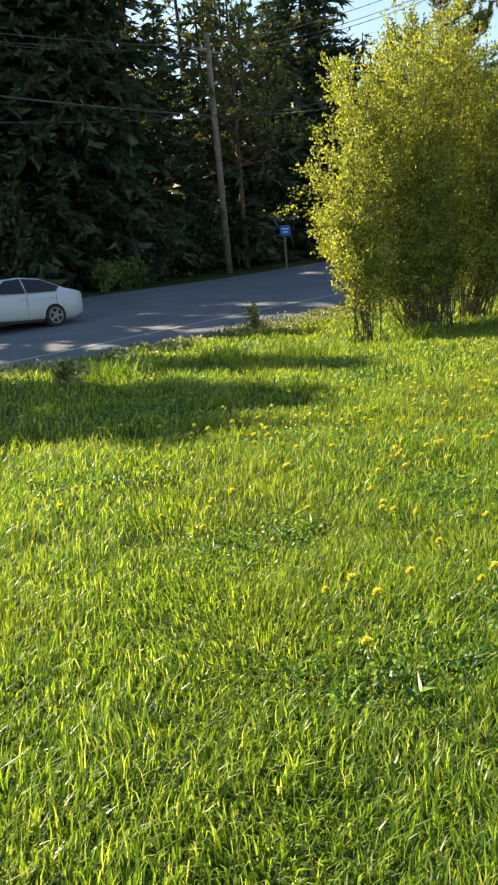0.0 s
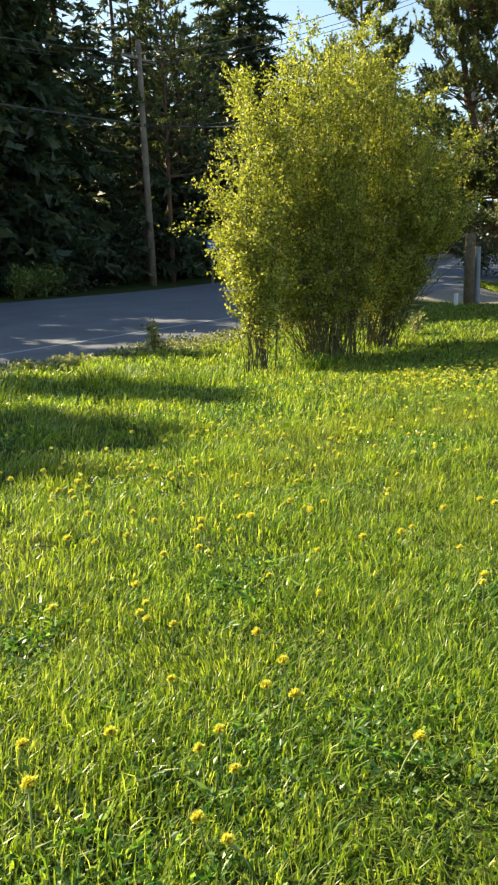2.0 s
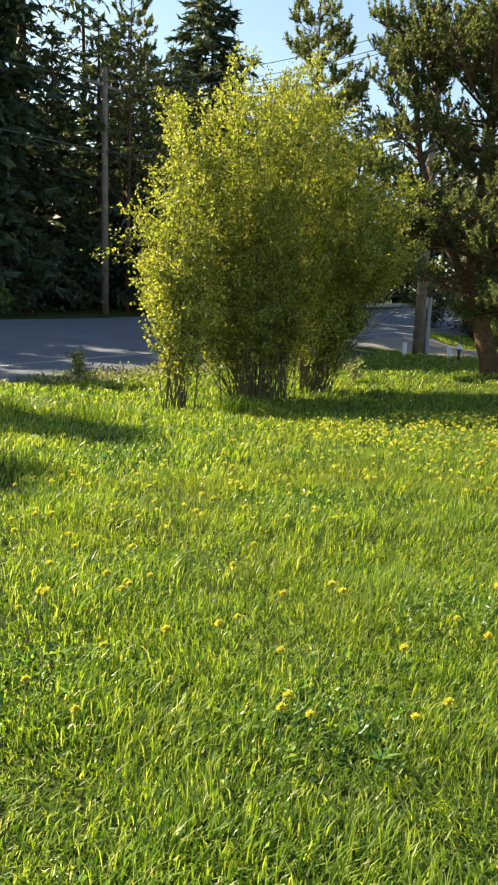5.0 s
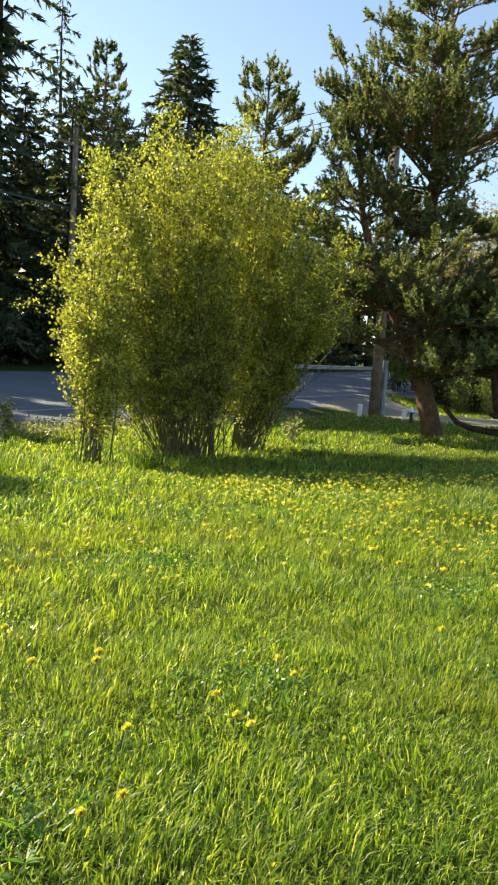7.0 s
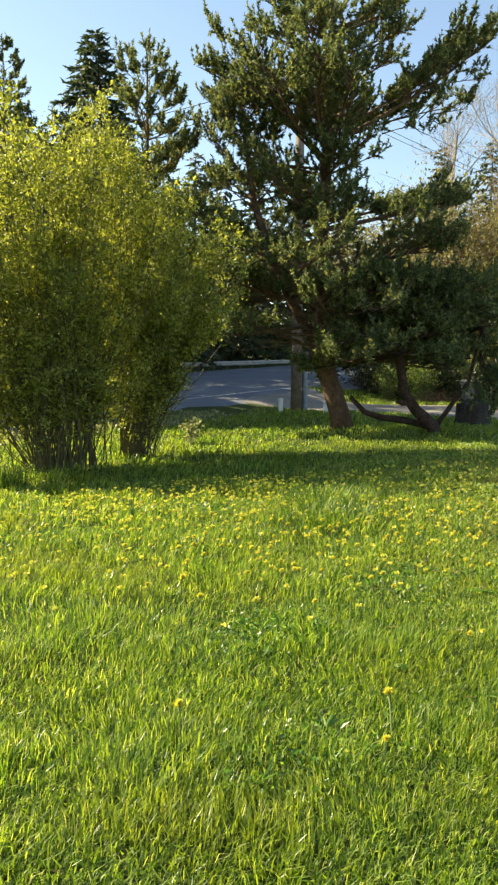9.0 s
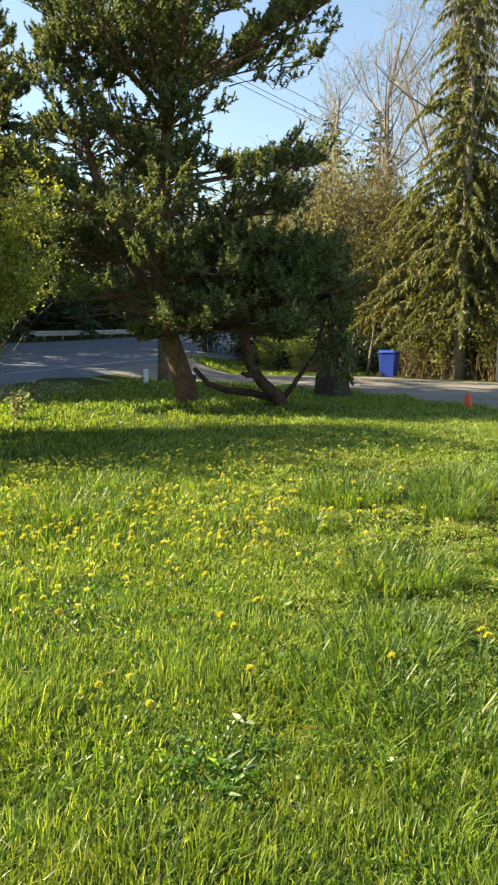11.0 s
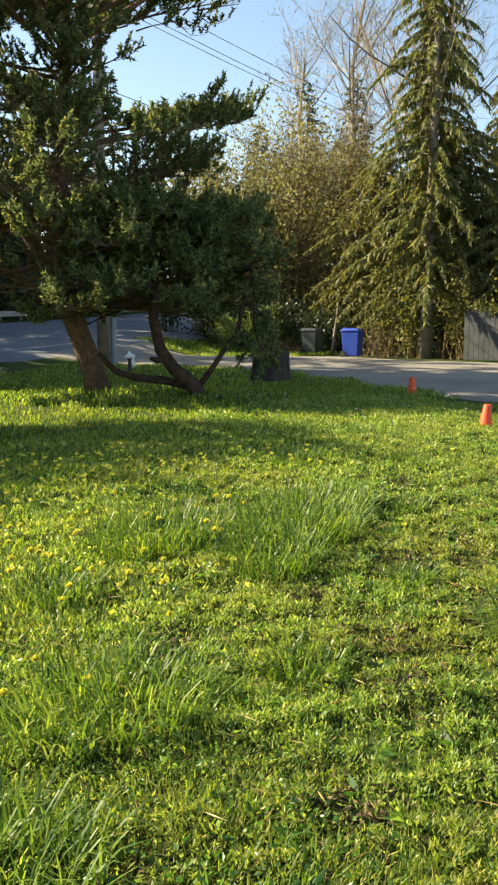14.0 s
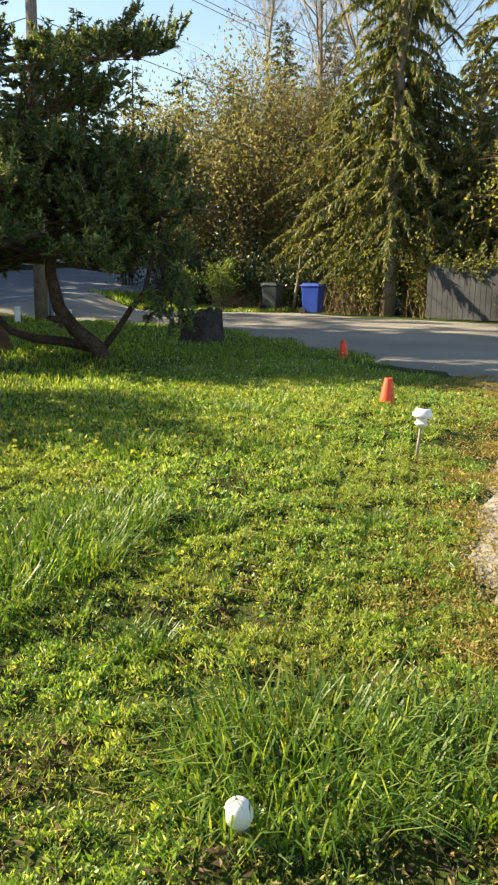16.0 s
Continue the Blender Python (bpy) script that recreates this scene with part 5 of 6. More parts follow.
# ---- the white car on the street ----
def sedan(x, y, turn):
    root = thing("car", pose(x, y, ground_at(x, y) + 0.03, -2.6, 2.0, turn), "white four-door sedan on the shaded street", "car")
    L = 2.45
    # stations along the car: place, half width, sill, shoulder, roof line, roof half width
    st = [(-2.45, 0.62, 0.45, 0.66, 0.68, 0.5), (-2.38, 0.78, 0.28, 0.80, 0.84, 0.62), (-2.1, 0.88, 0.22, 0.92, 0.96, 0.7), (-1.5, 0.92, 0.2, 0.95, 1.03, 0.66), (-0.75, 0.93, 0.2, 0.96, 1.10, 0.62), (-0.1, 0.93, 0.2, 0.96, 1.40, 0.58), (0.5, 0.93, 0.2, 0.97, 1.46, 0.57),
          (1.1, 0.93, 0.2, 0.98, 1.42, 0.56), (1.6, 0.92, 0.2, 1.0, 1.26, 0.58), (2.05, 0.9, 0.23, 1.02, 1.08, 0.64), (2.35, 0.82, 0.3, 0.98, 1.0, 0.62), (2.45, 0.66, 0.45, 0.8, 0.82, 0.5)]
    rows = []
    for sx, w, lo, sh, ro, rw in st:
        ring = [(0, lo), (w * 0.85, lo), (w * 0.98, lo + 0.12), (w, (lo + sh) / 2), (w * 0.97, sh - 0.05), (w * 0.93, sh), (w * 0.5 + rw * 0.5, (sh + ro) / 2 + 0.01), (rw, ro - 0.02), (rw * 0.7, ro), (0, ro + 0.01)]
        rows.append([(sx, -a, z) for a, z in ring] + [(sx, a, z) for a, z in reversed(ring[1:-1])])
    k = len(rows[0])
    g = Geo()
    V = [v for row in rows for v in row]
    Q = [(i * k + j, i * k + (j + 1) % k, (i + 1) * k + (j + 1) % k, (i + 1) * k + j) for i in range(len(rows) - 1) for j in range(k)]
    V += [(-2.47, 0, 0.56), (2.47, 0, 0.68)]
    n = len(rows)
    T = [(n * k, (j + 1) % k, j) for j in range(k)] + [(n * k + 1, (n - 1) * k + j, (n - 1) * k + (j + 1) % k) for j in range(k)]
    g.add(V, Q, T)
    part("body", g, CARWHITE, root, smooth=True)
    for s in (-1, 1):
        for name, pts in (("front_side_window", [(-0.68, 0.99), (-0.05, 1.36), (0.44, 1.405), (0.44, 0.99)]), ("rear_side_window", [(0.49, 0.99), (0.49, 1.405), (1.08, 1.36), (1.6, 1.15), (1.45, 1.02)])):
            g = Geo()
            W = [(px, s * (0.915 - (pz - 0.97) * 0.62), pz) for px, pz in pts] + [(px, s * (0.90 - (pz - 0.97) * 0.62), pz) for px, pz in pts]
            m = len(pts)
            for q in range(1, m - 1):
                g.add(np.array(W)[[0, q, q + 1]], T=[(0, 1, 2)])
            g.add(W, [(q, (q + 1) % m, m + (q + 1) % m, m + q) for q in range(m)])
            part(name, g, CARGLASS, root, "dark tinted glass")
        g = Geo()
        add_box(g, -0.66, -0.5, s * 0.93 - 0.02, s * 1.04 + 0.02, 0.98, 1.1)
        part("mirror", g, CARWHITE, root, bevel=0.03)
        g = Geo()
        add_box(g, -2.42, -2.2, s * 0.55 - 0.16, s * 0.55 + 0.2, 0.66, 0.76)
        part("headlight", g, LAMPGLASS, root, "clear headlight", bevel=0.02)
        g = Geo()
        add_box(g, 2.26, 2.42, s * 0.6 - 0.16, s * 0.6 + 0.18, 0.8, 0.9)
        part("tail_light", g, CONE, root, "red tail light", bevel=0.02)
        for wx in (-1.52, 1.32):
            g = Geo()
            add_tube(g, [(wx, s * 0.74, 0.33), (wx, s * 0.945, 0.33)], [0.33, 0.33], 24)
            wh = part("wheel", g, RUBBER, root, "black tyre")
            # black disc behind the spokes, coloured as the shade in their openings
            g = Geo()
            add_tube(g, [(wx, s * 0.90, 0.33), (wx, s * 0.955, 0.33)], [0.225, 0.215], 20)
            part("spoke_shade", g, CARDARK, wh, "dark disc for the shade between the spokes")
            g = Geo()
            for q in range(5):
                a = q * 2 * math.pi / 5
                add_tube(g, [(wx, s * 0.957, 0.33), (wx + 0.21 * math.cos(a), s * 0.957, 0.33 + 0.21 * math.sin(a))], [0.045, 0.03], 6)
            add_tube(g, [(wx + 0.215 * math.cos(a), s * 0.955, 0.33 + 0.215 * math.sin(a)) for a in np.linspace(0, 2 * math.pi, 21)], [0.018] * 21, 5, False)
            part("spokes", g, GREYMETAL, wh, "silver alloy spokes")
    for name, pts in (("windscreen", [(-0.82, 0.66, 1.09), (-0.14, 0.55, 1.40)]), ("rear_window", [(1.98, 0.6, 1.13), (1.22, 0.53, 1.41)])):
        g = Geo()
        (xa, wa, za), (xb, wb, zb) = pts
        d = 0.02
        g.add([(xa, -wa, za + d), (xa, wa, za + d), (xb, wb, zb + d), (xb, -wb, zb + d), (xa, -wa, za - 0.04), (xa, wa, za - 0.04), (xb, wb, zb - 0.04), (xb, -wb, zb - 0.04)], [(0, 1, 2, 3), (0, 4, 5, 1), (1, 5, 6, 2), (2, 6, 7, 3), (3, 7, 4, 0)])
        part(name, g, CARGLASS, root, "dark glass")
    g = Geo()
    add_box(g, -2.47, -2.4, -0.5, 0.5, 0.4, 0.6)
    part("grille", g, CARDARK, root, "black grille", bevel=0.01)
    for s in (-1, 1):
        for dx in (-0.7, 0.46, 1.42):
            g = Geo()
            add_box(g, dx - 0.0025, dx + 0.0025, s * 0.925 - 0.006, s * 0.925 + 0.006, 0.38, 0.93)
            part("door_gap", g, CARDARK, root, "thin dark door gap")
        for dx in (0.32, 1.28):
            g = Geo()
            add_box(g, dx - 0.1, dx + 0.1, s * 0.945 - 0.015, s * 0.945 + 0.015, 0.83, 0.86)
            part("door_handle", g, CARWHITE, root, bevel=0.008)
        g = Geo()
        add_box(g, -1.1, 0.95, s * 0.9 - 0.02, s * 0.9 + 0.02, 0.17, 0.25)
        part("sill", g, CARDARK, root, "black sill")
    return root


sedan(2.6, 24.75, 24)

# ---- dandelions ----
def dandelion_meshes(seed, tall, open_=1.0):
    r = np.random.default_rng(seed)
    s, g, c = Geo(), Geo(), Geo()
    lean = r.normal(size=2) * 0.02
    add_tube(s, bezier((0, 0, -0.02), (lean[0] * 0.3, lean[1] * 0.3, tall * 0.6), (lean[0], lean[1], tall), 5), [0.0028, 0.0026, 0.0025, 0.0025, 0.004], 5)
    top = np.array([lean[0], lean[1], tall])
    n = 90
    a = r.uniform(0, 6.28, n)
    el = r.uniform(-0.1, 1.5, n)
    d = np.stack([np.cos(a) * np.cos(el), np.sin(a) * np.cos(el), np.sin(el) * 0.6], 1)
    add_leaves(g, np.repeat(top[None], n, 0), d, 0.018 * r.uniform(0.9, 1.1, n), 0.011, r)
    return s.mesh("stem", STEM), g.mesh("flower_head", PETAL)


DAND = [dandelion_meshes(i, 0.085 + 0.01 * i) for i in range(5)]


def dandelion(x, y, k, turn, s=1.0):
    root = thing("dandelion", pose(x, y, ground_at(x, y), 0, 0, turn) @ Matrix.Scale(s, 4), "yellow dandelion in bloom on a thin stem in the grass", "flower", "dandelions")
    part("stem", DAND[k][0], None, root)
    part("flower_head", DAND[k][1], None, root, "yellow flower head")


SPOTS = [(2.29, 2.95), (2.33, 2.88), (2.31, 2.79), (2.16, 2.61), (2.24, 2.46), (1.75, 2.82), (1.66, 3.11), (2.36, 3.32), (2.43, 1.87), (2.47, 4.0), (2.52, 3.8), (2.39, 3.93), (2.45, 4.29), (2.8, 3.58), (2.61, 3.09), (2.66, 3.06),
         (3.86, 3.45), (3.98, 3.45), (2.77, 2.62), (3.86, 3.57), (4.63, 3.77), (4.45, 3.24), (5.1, 3.73), (5.12, 3.6), (5.52, 4.12), (5.54, 3.98), (4.7, 4.32), (4.45, 4.55), (6.59, 4.14), (7.39, 3.77), (7.17, 3.59), (9.46, 3.62),
         (10.0, 3.5), (10.06, 3.58), (9.45, 4.5), (9.25, 4.53), (9.21, 4.37), (8.94, 3.92)]
dr = np.random.default_rng(77)
for x, y in SPOTS:
    dandelion(x, y, int(dr.integers(0, 5)), float(dr.uniform(0, 360)), float(dr.uniform(1.15, 1.45)))
# drifts of flowers: centre, spread, count
for cx, cy, sx, sy, n in ((3.0, 5.0, 0.9, 0.9, 52), (2.4, 6.3, 0.9, 0.6, 22), (4.2, 6.4, 1.4, 0.8, 40), (9.6, 6.5, 1.2, 0.8, 130), (11.0, 6.6, 1.0, 0.7, 50), (8.2, 8.6, 1.2, 0.7, 20)):
    for _ in range(n):
        dandelion(float(cx + dr.normal() * sx), float(cy + dr.normal() * sy), int(dr.integers(0, 5)), float(dr.uniform(0, 360)), float(dr.uniform(1.1, 1.45)))
r = np.random.default_rng(3)
puff = thing("dandelion_clock", pose(2.01, 2.29, ground_at(2.01, 2.29)), "white dandelion seed head in the grass", "flower")
g = Geo()
add_tube(g, [(0, 0, -0.02), (0, 0, 0.14)], [0.003, 0.003], 5)
part("stem", g, STEM, puff)
g = Geo()
d = unit(r.normal(size=(130, 3)))
add_leaves(g, np.array([0, 0, 0.15]) + d * 0.003, d, 0.015, 0.0035, r)
part("seed_head", g, FLUFF, puff)
# farther flowers, too many to count
g = Geo()
n = 260
P = np.stack([r.uniform(8, 15, n), r.uniform(8.0, 10.6, n)], 1)
P = np.concatenate([P, np.stack([r.normal(13.5, 2.2, 160), r.normal(9.5, 1.6, 160)], 1), np.stack([r.normal(4.5, 1.6, 90), r.normal(7.5, 1.0, 90)], 1), np.stack([r.normal(10.0, 1.5, 320), r.normal(9.8, 0.7, 320)], 1), np.stack([r.normal(9.6, 1.4, 260), r.normal(7.2, 1.0, 260)], 1)])
P = P[P[:, 1] < 11.2 - 0.5 * (P[:, 0] - 10)]
for x, y in P:
    d = unit(np.stack([r.normal(size=9), r.normal(size=9), np.abs(r.normal(size=9)) * 0.6 + 0.1], 1))
    add_leaves(g, np.repeat([(x, y, ground_at(x, y) + r.uniform(0.08, 0.13))], 9, 0), d, 0.026, 0.022, r)
fl = new("far_dandelions", g.mesh("far_dandelions", PETAL))
tagged(fl, "scattered yellow dandelion flowers across the lawn", "flowers", kind="stuff")

# small white daisies in the shade by the stump
g = Geo()
r = np.random.default_rng(97)
for x, y in np.stack([r.normal(20.0, 1.5, 90), r.normal(11.2, 1.3, 90)], 1):
    if x < float(lane_edge(y)) - 0.2:
        a = r.uniform(0, 6.28, 8)
        add_leaves(g, np.repeat([(x, y, ground_at(x, y) + r.uniform(0.09, 0.13))], 8, 0), np.stack([np.cos(a), np.sin(a), np.full(8, 0.25)], 1), 0.02, 0.012, r)
tagged(new("daisies", g.mesh("daisies", FLUFF)), "small white daisies in the shaded grass by the stump", "flowers", kind="stuff")

# ---- verge: ivy and brambles along the street ----
g = Geo()
n = 24000
Q = r.uniform(-6, 29, n)
wv = 0.9 + 0.35 * np.sin(Q * 0.8) + 0.2 * np.sin(Q * 2.1)
P = 11.95 + r.normal(size=n) * 0.5 * wv
x, y = pq(P, Q)
lump = 0.08 + 0.06 * np.sin(Q * 1.9) * np.sin(P * 2.5) + 0.05 * np.sin(Q * 4.3 + 1)
z = height(x, y) + np.clip(lump, 0.03, 1) * r.uniform(0.2, 1.5, n)
add_leaves(g, np.stack([x, y, z], 1), r.normal(size=(n, 3)) + np.array([0, 0, 0.5]), r.uniform(0.05, 0.11, n), r.uniform(0.04, 0.08, n), r, 0.1)
tagged(new("verge_ivy", g.mesh("verge_ivy", BRAMBLE)), "dusty green ivy and brambles along the street edge", "ivy", kind="stuff")


def weed(x, y, H, seed):
    q = np.random.default_rng(seed)
    root = thing("tall_weed", pose(x, y, ground_at(x, y)), "tall leafy weed standing at the street edge", "plant")
    s, g = Geo(), Geo()
    for _ in range(4):
        top = np.array([q.normal() * 0.14, q.normal() * 0.14, H * q.uniform(0.7, 1)])
        add_tube(s, bezier((0, 0, 0), top * 0.5, top, 5), np.linspace(0.012, 0.004, 5), 4)
        n = 46
        v = q.uniform(0.3, 1, n)[:, None]
        add_leaves(g, top * v + q.normal(size=(n, 3)) * 0.06, q.normal(size=(n, 3)), q.uniform(0.07, 0.14, n), 0.06, q, 0.1)
    part("stems", s, STEM, root)
    part("leaves", g, BRAMBLE, root)


weed(7.6, 18.0, 0.75, 1)
weed(13.6, 16.6, 0.6, 2)
weed(2.0, 11.4, 0.45, 3)


# ---- grass ----
def forward(x, y):
    return -0.17 * (x - 1) + 0.985 * (y - 0.7)


def worn(x, y):
    """How short and thin the turf is: towards the driveway it is mown and trodden."""
    return np.clip(sstep(x + 0.35 * (5 - y), 9.0, 12.4) * (1 - 0.6 * sstep(y, 7, 10)) + 0.25 * bumps(x * 0.7, y * 0.7), 0, 1)


def on_lawn(x, y):
    return (across(x, y) < 11.9 + 0.3 * np.sin(along(x, y))) & (x < lane_edge(y) + 0.06 + 0.22 * bumps(x * 3.1, y * 3.1))


def in_sight(x, y):
    """The stretch of lawn on the far side of the walk."""
    return y > np.maximum(np.interp(x, [0, 1.5, 3, 4, 6, 13], [1.8, 1.3, 1.75, 2.2, 2.3, 2.6]), 1.2 + 0.62 * np.clip(x - 10.2, 0, 20))


def cushion(x, y):
    """Low hummocks of the worn turf."""
    return bumps(x * 4.5, y * 4.5) + 0.8 * bumps(x * 10 + 2, y * 10) + 0.6 * bumps(x * 21, y * 21 + 3)


WEEDS = ((2.35, 2.95, 0.28), (2.0, 2.5, 0.22), (2.9, 2.75, 0.3), (1.6, 2.6, 0.25), (1.9, 4.2, 0.35), (3.1, 4.3, 0.3), (4.0, 3.5, 0.3), (4.3, 5.6, 0.4), (3.0, 6.4, 0.45), (5.4, 4.2, 0.28), (5.9, 6.6, 0.4), (6.9, 3.8, 0.25), (7.7, 5.2, 0.35),
         (8.5, 3.6, 0.3), (7.4, 8.2, 0.5), (9.6, 8.8, 0.5), (10.4, 3.5, 0.3), (9.3, 5.6, 0.35), (5.2, 9.2, 0.5), (2.6, 8.8, 0.5), (1.2, 6.0, 0.4), (10.2, 10.6, 0.5), (6.4, 10.8, 0.5))


def weedy(x, y):
    """Spots where clover and broad leaves crowd out the grass."""
    return np.clip(sum(np.exp(-(((x - a) / c) ** 2 + ((y - b) / (0.75 * c)) ** 2)) for a, b, c in WEEDS), 0, 1)


BARE = ((12.97, 4.93, 0.22), (12.52, 4.12, 0.16), (13.95, 5.75, 0.25), (12.7, 3.2, 0.18), (12.2, 3.55, 0.12), (10.2, 3.75, 0.15), (13.3, 4.75, 0.14), (12.05, 4.35, 0.2), (11.75, 3.95, 0.16), (13.6, 5.05, 0.16), (14.6, 6.3, 0.2), (11.3, 5.0, 0.16), (12.2, 5.0, 0.13), (11.0, 3.6, 0.14), (13.0, 4.2, 0.12), (11.6, 3.3, 0.12))


def bare(x, y):
    """Small worn spots with dead leaves; the dark litter also stands for shaded hollows."""
    return sum(0.95 * np.exp(-(((x - a) / c) ** 2 + ((y - b) / c) ** 2)) for a, b, c in BARE)


def turf(name, f0, f1, x0, x1, per_m2, w, h, seed, label, mat=GRASS, seg=True, keep=None):
    """Blades over a stretch of the lawn, taller in tufts, thin where weeds grow."""
    r = np.random.default_rng(seed)
    area = (x1 - x0) * (f1 - f0)
    n = int(area * per_m2)
    X = r.uniform(x0, x1, n)
    F = r.uniform(f0, f1, n)
    Y = 0.7 + (F + 0.17 * (X - 1)) / 0.985
    wn = worn(X, Y)
    ok = on_lawn(X, Y) & (r.random(n) > (0.8 * wn if mat is GRASS else 0.1 * wn)) & in_sight(X, Y)
    gap = bumps(X * 2.6 + 1, Y * 2.6) + 0.6 * bumps(X * 6.1, Y * 6.1 + 2)
    ok &= r.random(n) < np.clip(1.05 + 1.0 * gap, 0.5, 1)
    ok &= (r.random(n) > 0.5 * weedy(X, Y)) & (r.random(n) > 0.9 * bare(X, Y))
    if keep is not None:
        ok &= keep(X, Y, r)
    X, Y, wn = X[ok], Y[ok], wn[ok]
    n = len(X)
    tuft = 0.5 + 0.5 * bumps(X * 1.9 + 3, Y * 1.9) + 0.35 * bumps(X * 4.5, Y * 4.5 + 5)
    H = h * (0.36 + 0.95 * np.clip(tuft, 0, 1.3)) * r.uniform(0.45, 1.35, n) * (1 - 0.55 * wn)
    a = r.uniform(0, 6.28, n)
    o = np.stack([np.cos(a), np.sin(a), np.zeros(n)], 1)
    th = 3.0 * bumps(X * 1.3 + 4, Y * 1.3 + 1) + 2.2 * bumps(X * 3.1, Y * 3.1) - 0.3
    sway = np.stack([np.cos(th), np.sin(th), np.zeros(n)], 1) * 0.28
    lean = o * r.uniform(0.04, 0.72, n)[:, None] + sway
    side = np.stack([-np.sin(a + r.normal(size=n) * 0.8), np.cos(a), np.zeros(n)], 1)
    W = (w * r.uniform(0.6, 1.3, n))[:, None]
    b = np.stack([X, Y, height(X, Y) - 0.01], 1)
    up = np.array([0, 0, 1.0])
    Hc = H[:, None]
    mid = b + up * Hc * 0.6 + lean * Hc * 0.35
    tip = b + up * Hc * 0.95 + lean * Hc * 1.0
    tip[:, 2] -= np.linalg.norm(lean, axis=1) * H * 0.22
    if seg:
        V = np.stack([b - side * W / 2, b + side * W / 2, mid + side * W * 0.42, mid - side * W * 0.42, tip], 1).reshape(-1, 3)
        i = np.arange(n)[:, None] * 5
        Fq, Ft = i + np.array([[0, 1, 2, 3]]), i + np.array([[3, 2, 4]])
        me = mesh_of(name, V, [Fq, Ft], mat)
    else:
        V = np.stack([b, mid + side * W / 2, tip, mid - side * W / 2], 1).reshape(-1, 3)
        me = mesh_of(name, V, np.arange(4 * n).reshape(n, 4), mat)
    return tagged(new(name, me), label, "grass", kind="stuff")


turf("lawn_grass_near", 0.3, 3.6, 0.0, 15.0, 4700, 0.0055, 0.104, 1, "lush bright green lawn grass in low sun")
turf("lawn_grass_middle", 3.6, 6.5, 0.0, 20.5, 2900, 0.0072, 0.14, 2, "lush green lawn grass with dandelions", seg=False)
turf("lawn_grass_beyond", 6.5, 11, -1.5, 25, 900, 0.014, 0.15, 3, "green lawn grass in sun and shade", seg=False)
turf("lawn_grass_far", 11, 24, -4, 29, 360, 0.024, 0.17, 4, "green lawn grass reaching the street verge", seg=False)
turf("dry_grass", 0.3, 9, 9, 20, 650, 0.005, 0.10, 5, "dry straw-coloured blades in the worn turf", DRYGRASS, False, lambda X, Y, r: r.random(len(X)) < worn(X, Y) * (0.3 + 0.9 * (bumps(X * 2, Y * 2) > 0.1)) + 0.9 * np.exp(-((lane_edge(Y) - X) / 0.45) ** 2))
turf("short_grass_near", 0.3, 3.4, 8.5, 15.5, 3800, 0.006, 0.085, 16, "short trodden yellow-green turf with moss", SHORTGRASS, False, lambda X, Y, r: r.random(len(X)) < worn(X, Y) + 0.1)
turf("short_grass", 3.4, 8.5, 8.0, 21, 1700, 0.008, 0.10, 6, "short trodden yellow-green turf with moss", SHORTGRASS, False, lambda X, Y, r: r.random(len(X)) < worn(X, Y) + 0.1)
turf("thatch", 0.3, 3.8, 0.0, 10.5, 1100, 0.008, 0.07, 9, "low bent blades in the sward", GRASS, False)
# fine short leaves between the blades
r = np.random.default_rng(97)
n = 150000
X, F = r.uniform(0.0, 11.5, n), r.uniform(0.4, 3.6, n)
Y = 0.7 + (F + 0.17 * (X - 1)) / 0.985
ok = in_sight(X, Y) & on_lawn(X, Y) & (r.random(n) < (1 - 0.7 * worn(X, Y)) * np.clip(1.5 - 0.28 * F, 0.4, 1))
X, Y = X[ok], Y[ok]
n = len(X)
th = r.uniform(0, 6.28, n)
L = r.uniform(0.022, 0.06, n)
g = Geo()
add_spikes(g, np.stack([X, Y, height(X, Y) + r.uniform(-0.004, 0.016, n)], 1), np.stack([np.cos(th), np.sin(th), r.uniform(0.1, 1.6, n)], 1), L, 0.008, r)
tagged(new("short_undergrass", g.mesh("short_undergrass", LUSH)), "short dense green leaves at the foot of the lawn grass", "grass", kind="stuff")
# hummocky moss under the worn turf
xs, fs = np.arange(8.6, 21, 0.05), np.arange(0.3, 7.6, 0.05)
A, F = np.meshgrid(xs, fs, indexing="ij")
Y = 0.7 + (F + 0.17 * (A - 1)) / 0.985
wn = worn(A, Y)
edge = sstep(lane_edge(Y) - A, -0.1, 0.35)
Z = height(A, Y) + (0.012 + 0.055 * cushion(A, Y)) * wn * edge - 0.03 * (1 - np.clip(wn * edge * 3, 0, 1))
i, j = np.meshgrid(np.arange(len(xs) - 1), np.arange(len(fs) - 1), indexing="ij")
k = len(fs)
Fq = np.stack([i * k + j, (i + 1) * k + j, (i + 1) * k + j + 1, i * k + j + 1], -1).reshape(-1, 4)
V = np.stack([A, Y, Z], -1).reshape(-1, 3)
cen = V[Fq[:, 0]]
Fq = Fq[(worn(cen[:, 0], cen[:, 1]) > 0.02) & in_sight(cen[:, 0] - 0.3, cen[:, 1]) & (cen[:, 0] < lane_edge(cen[:, 1]) + 0.15)]
tagged(new("moss", mesh_of("moss", V, Fq, MOSS, True)), "hummocky moss, dark as the shaded gaps under short worn turf", "moss", kind="stuff")


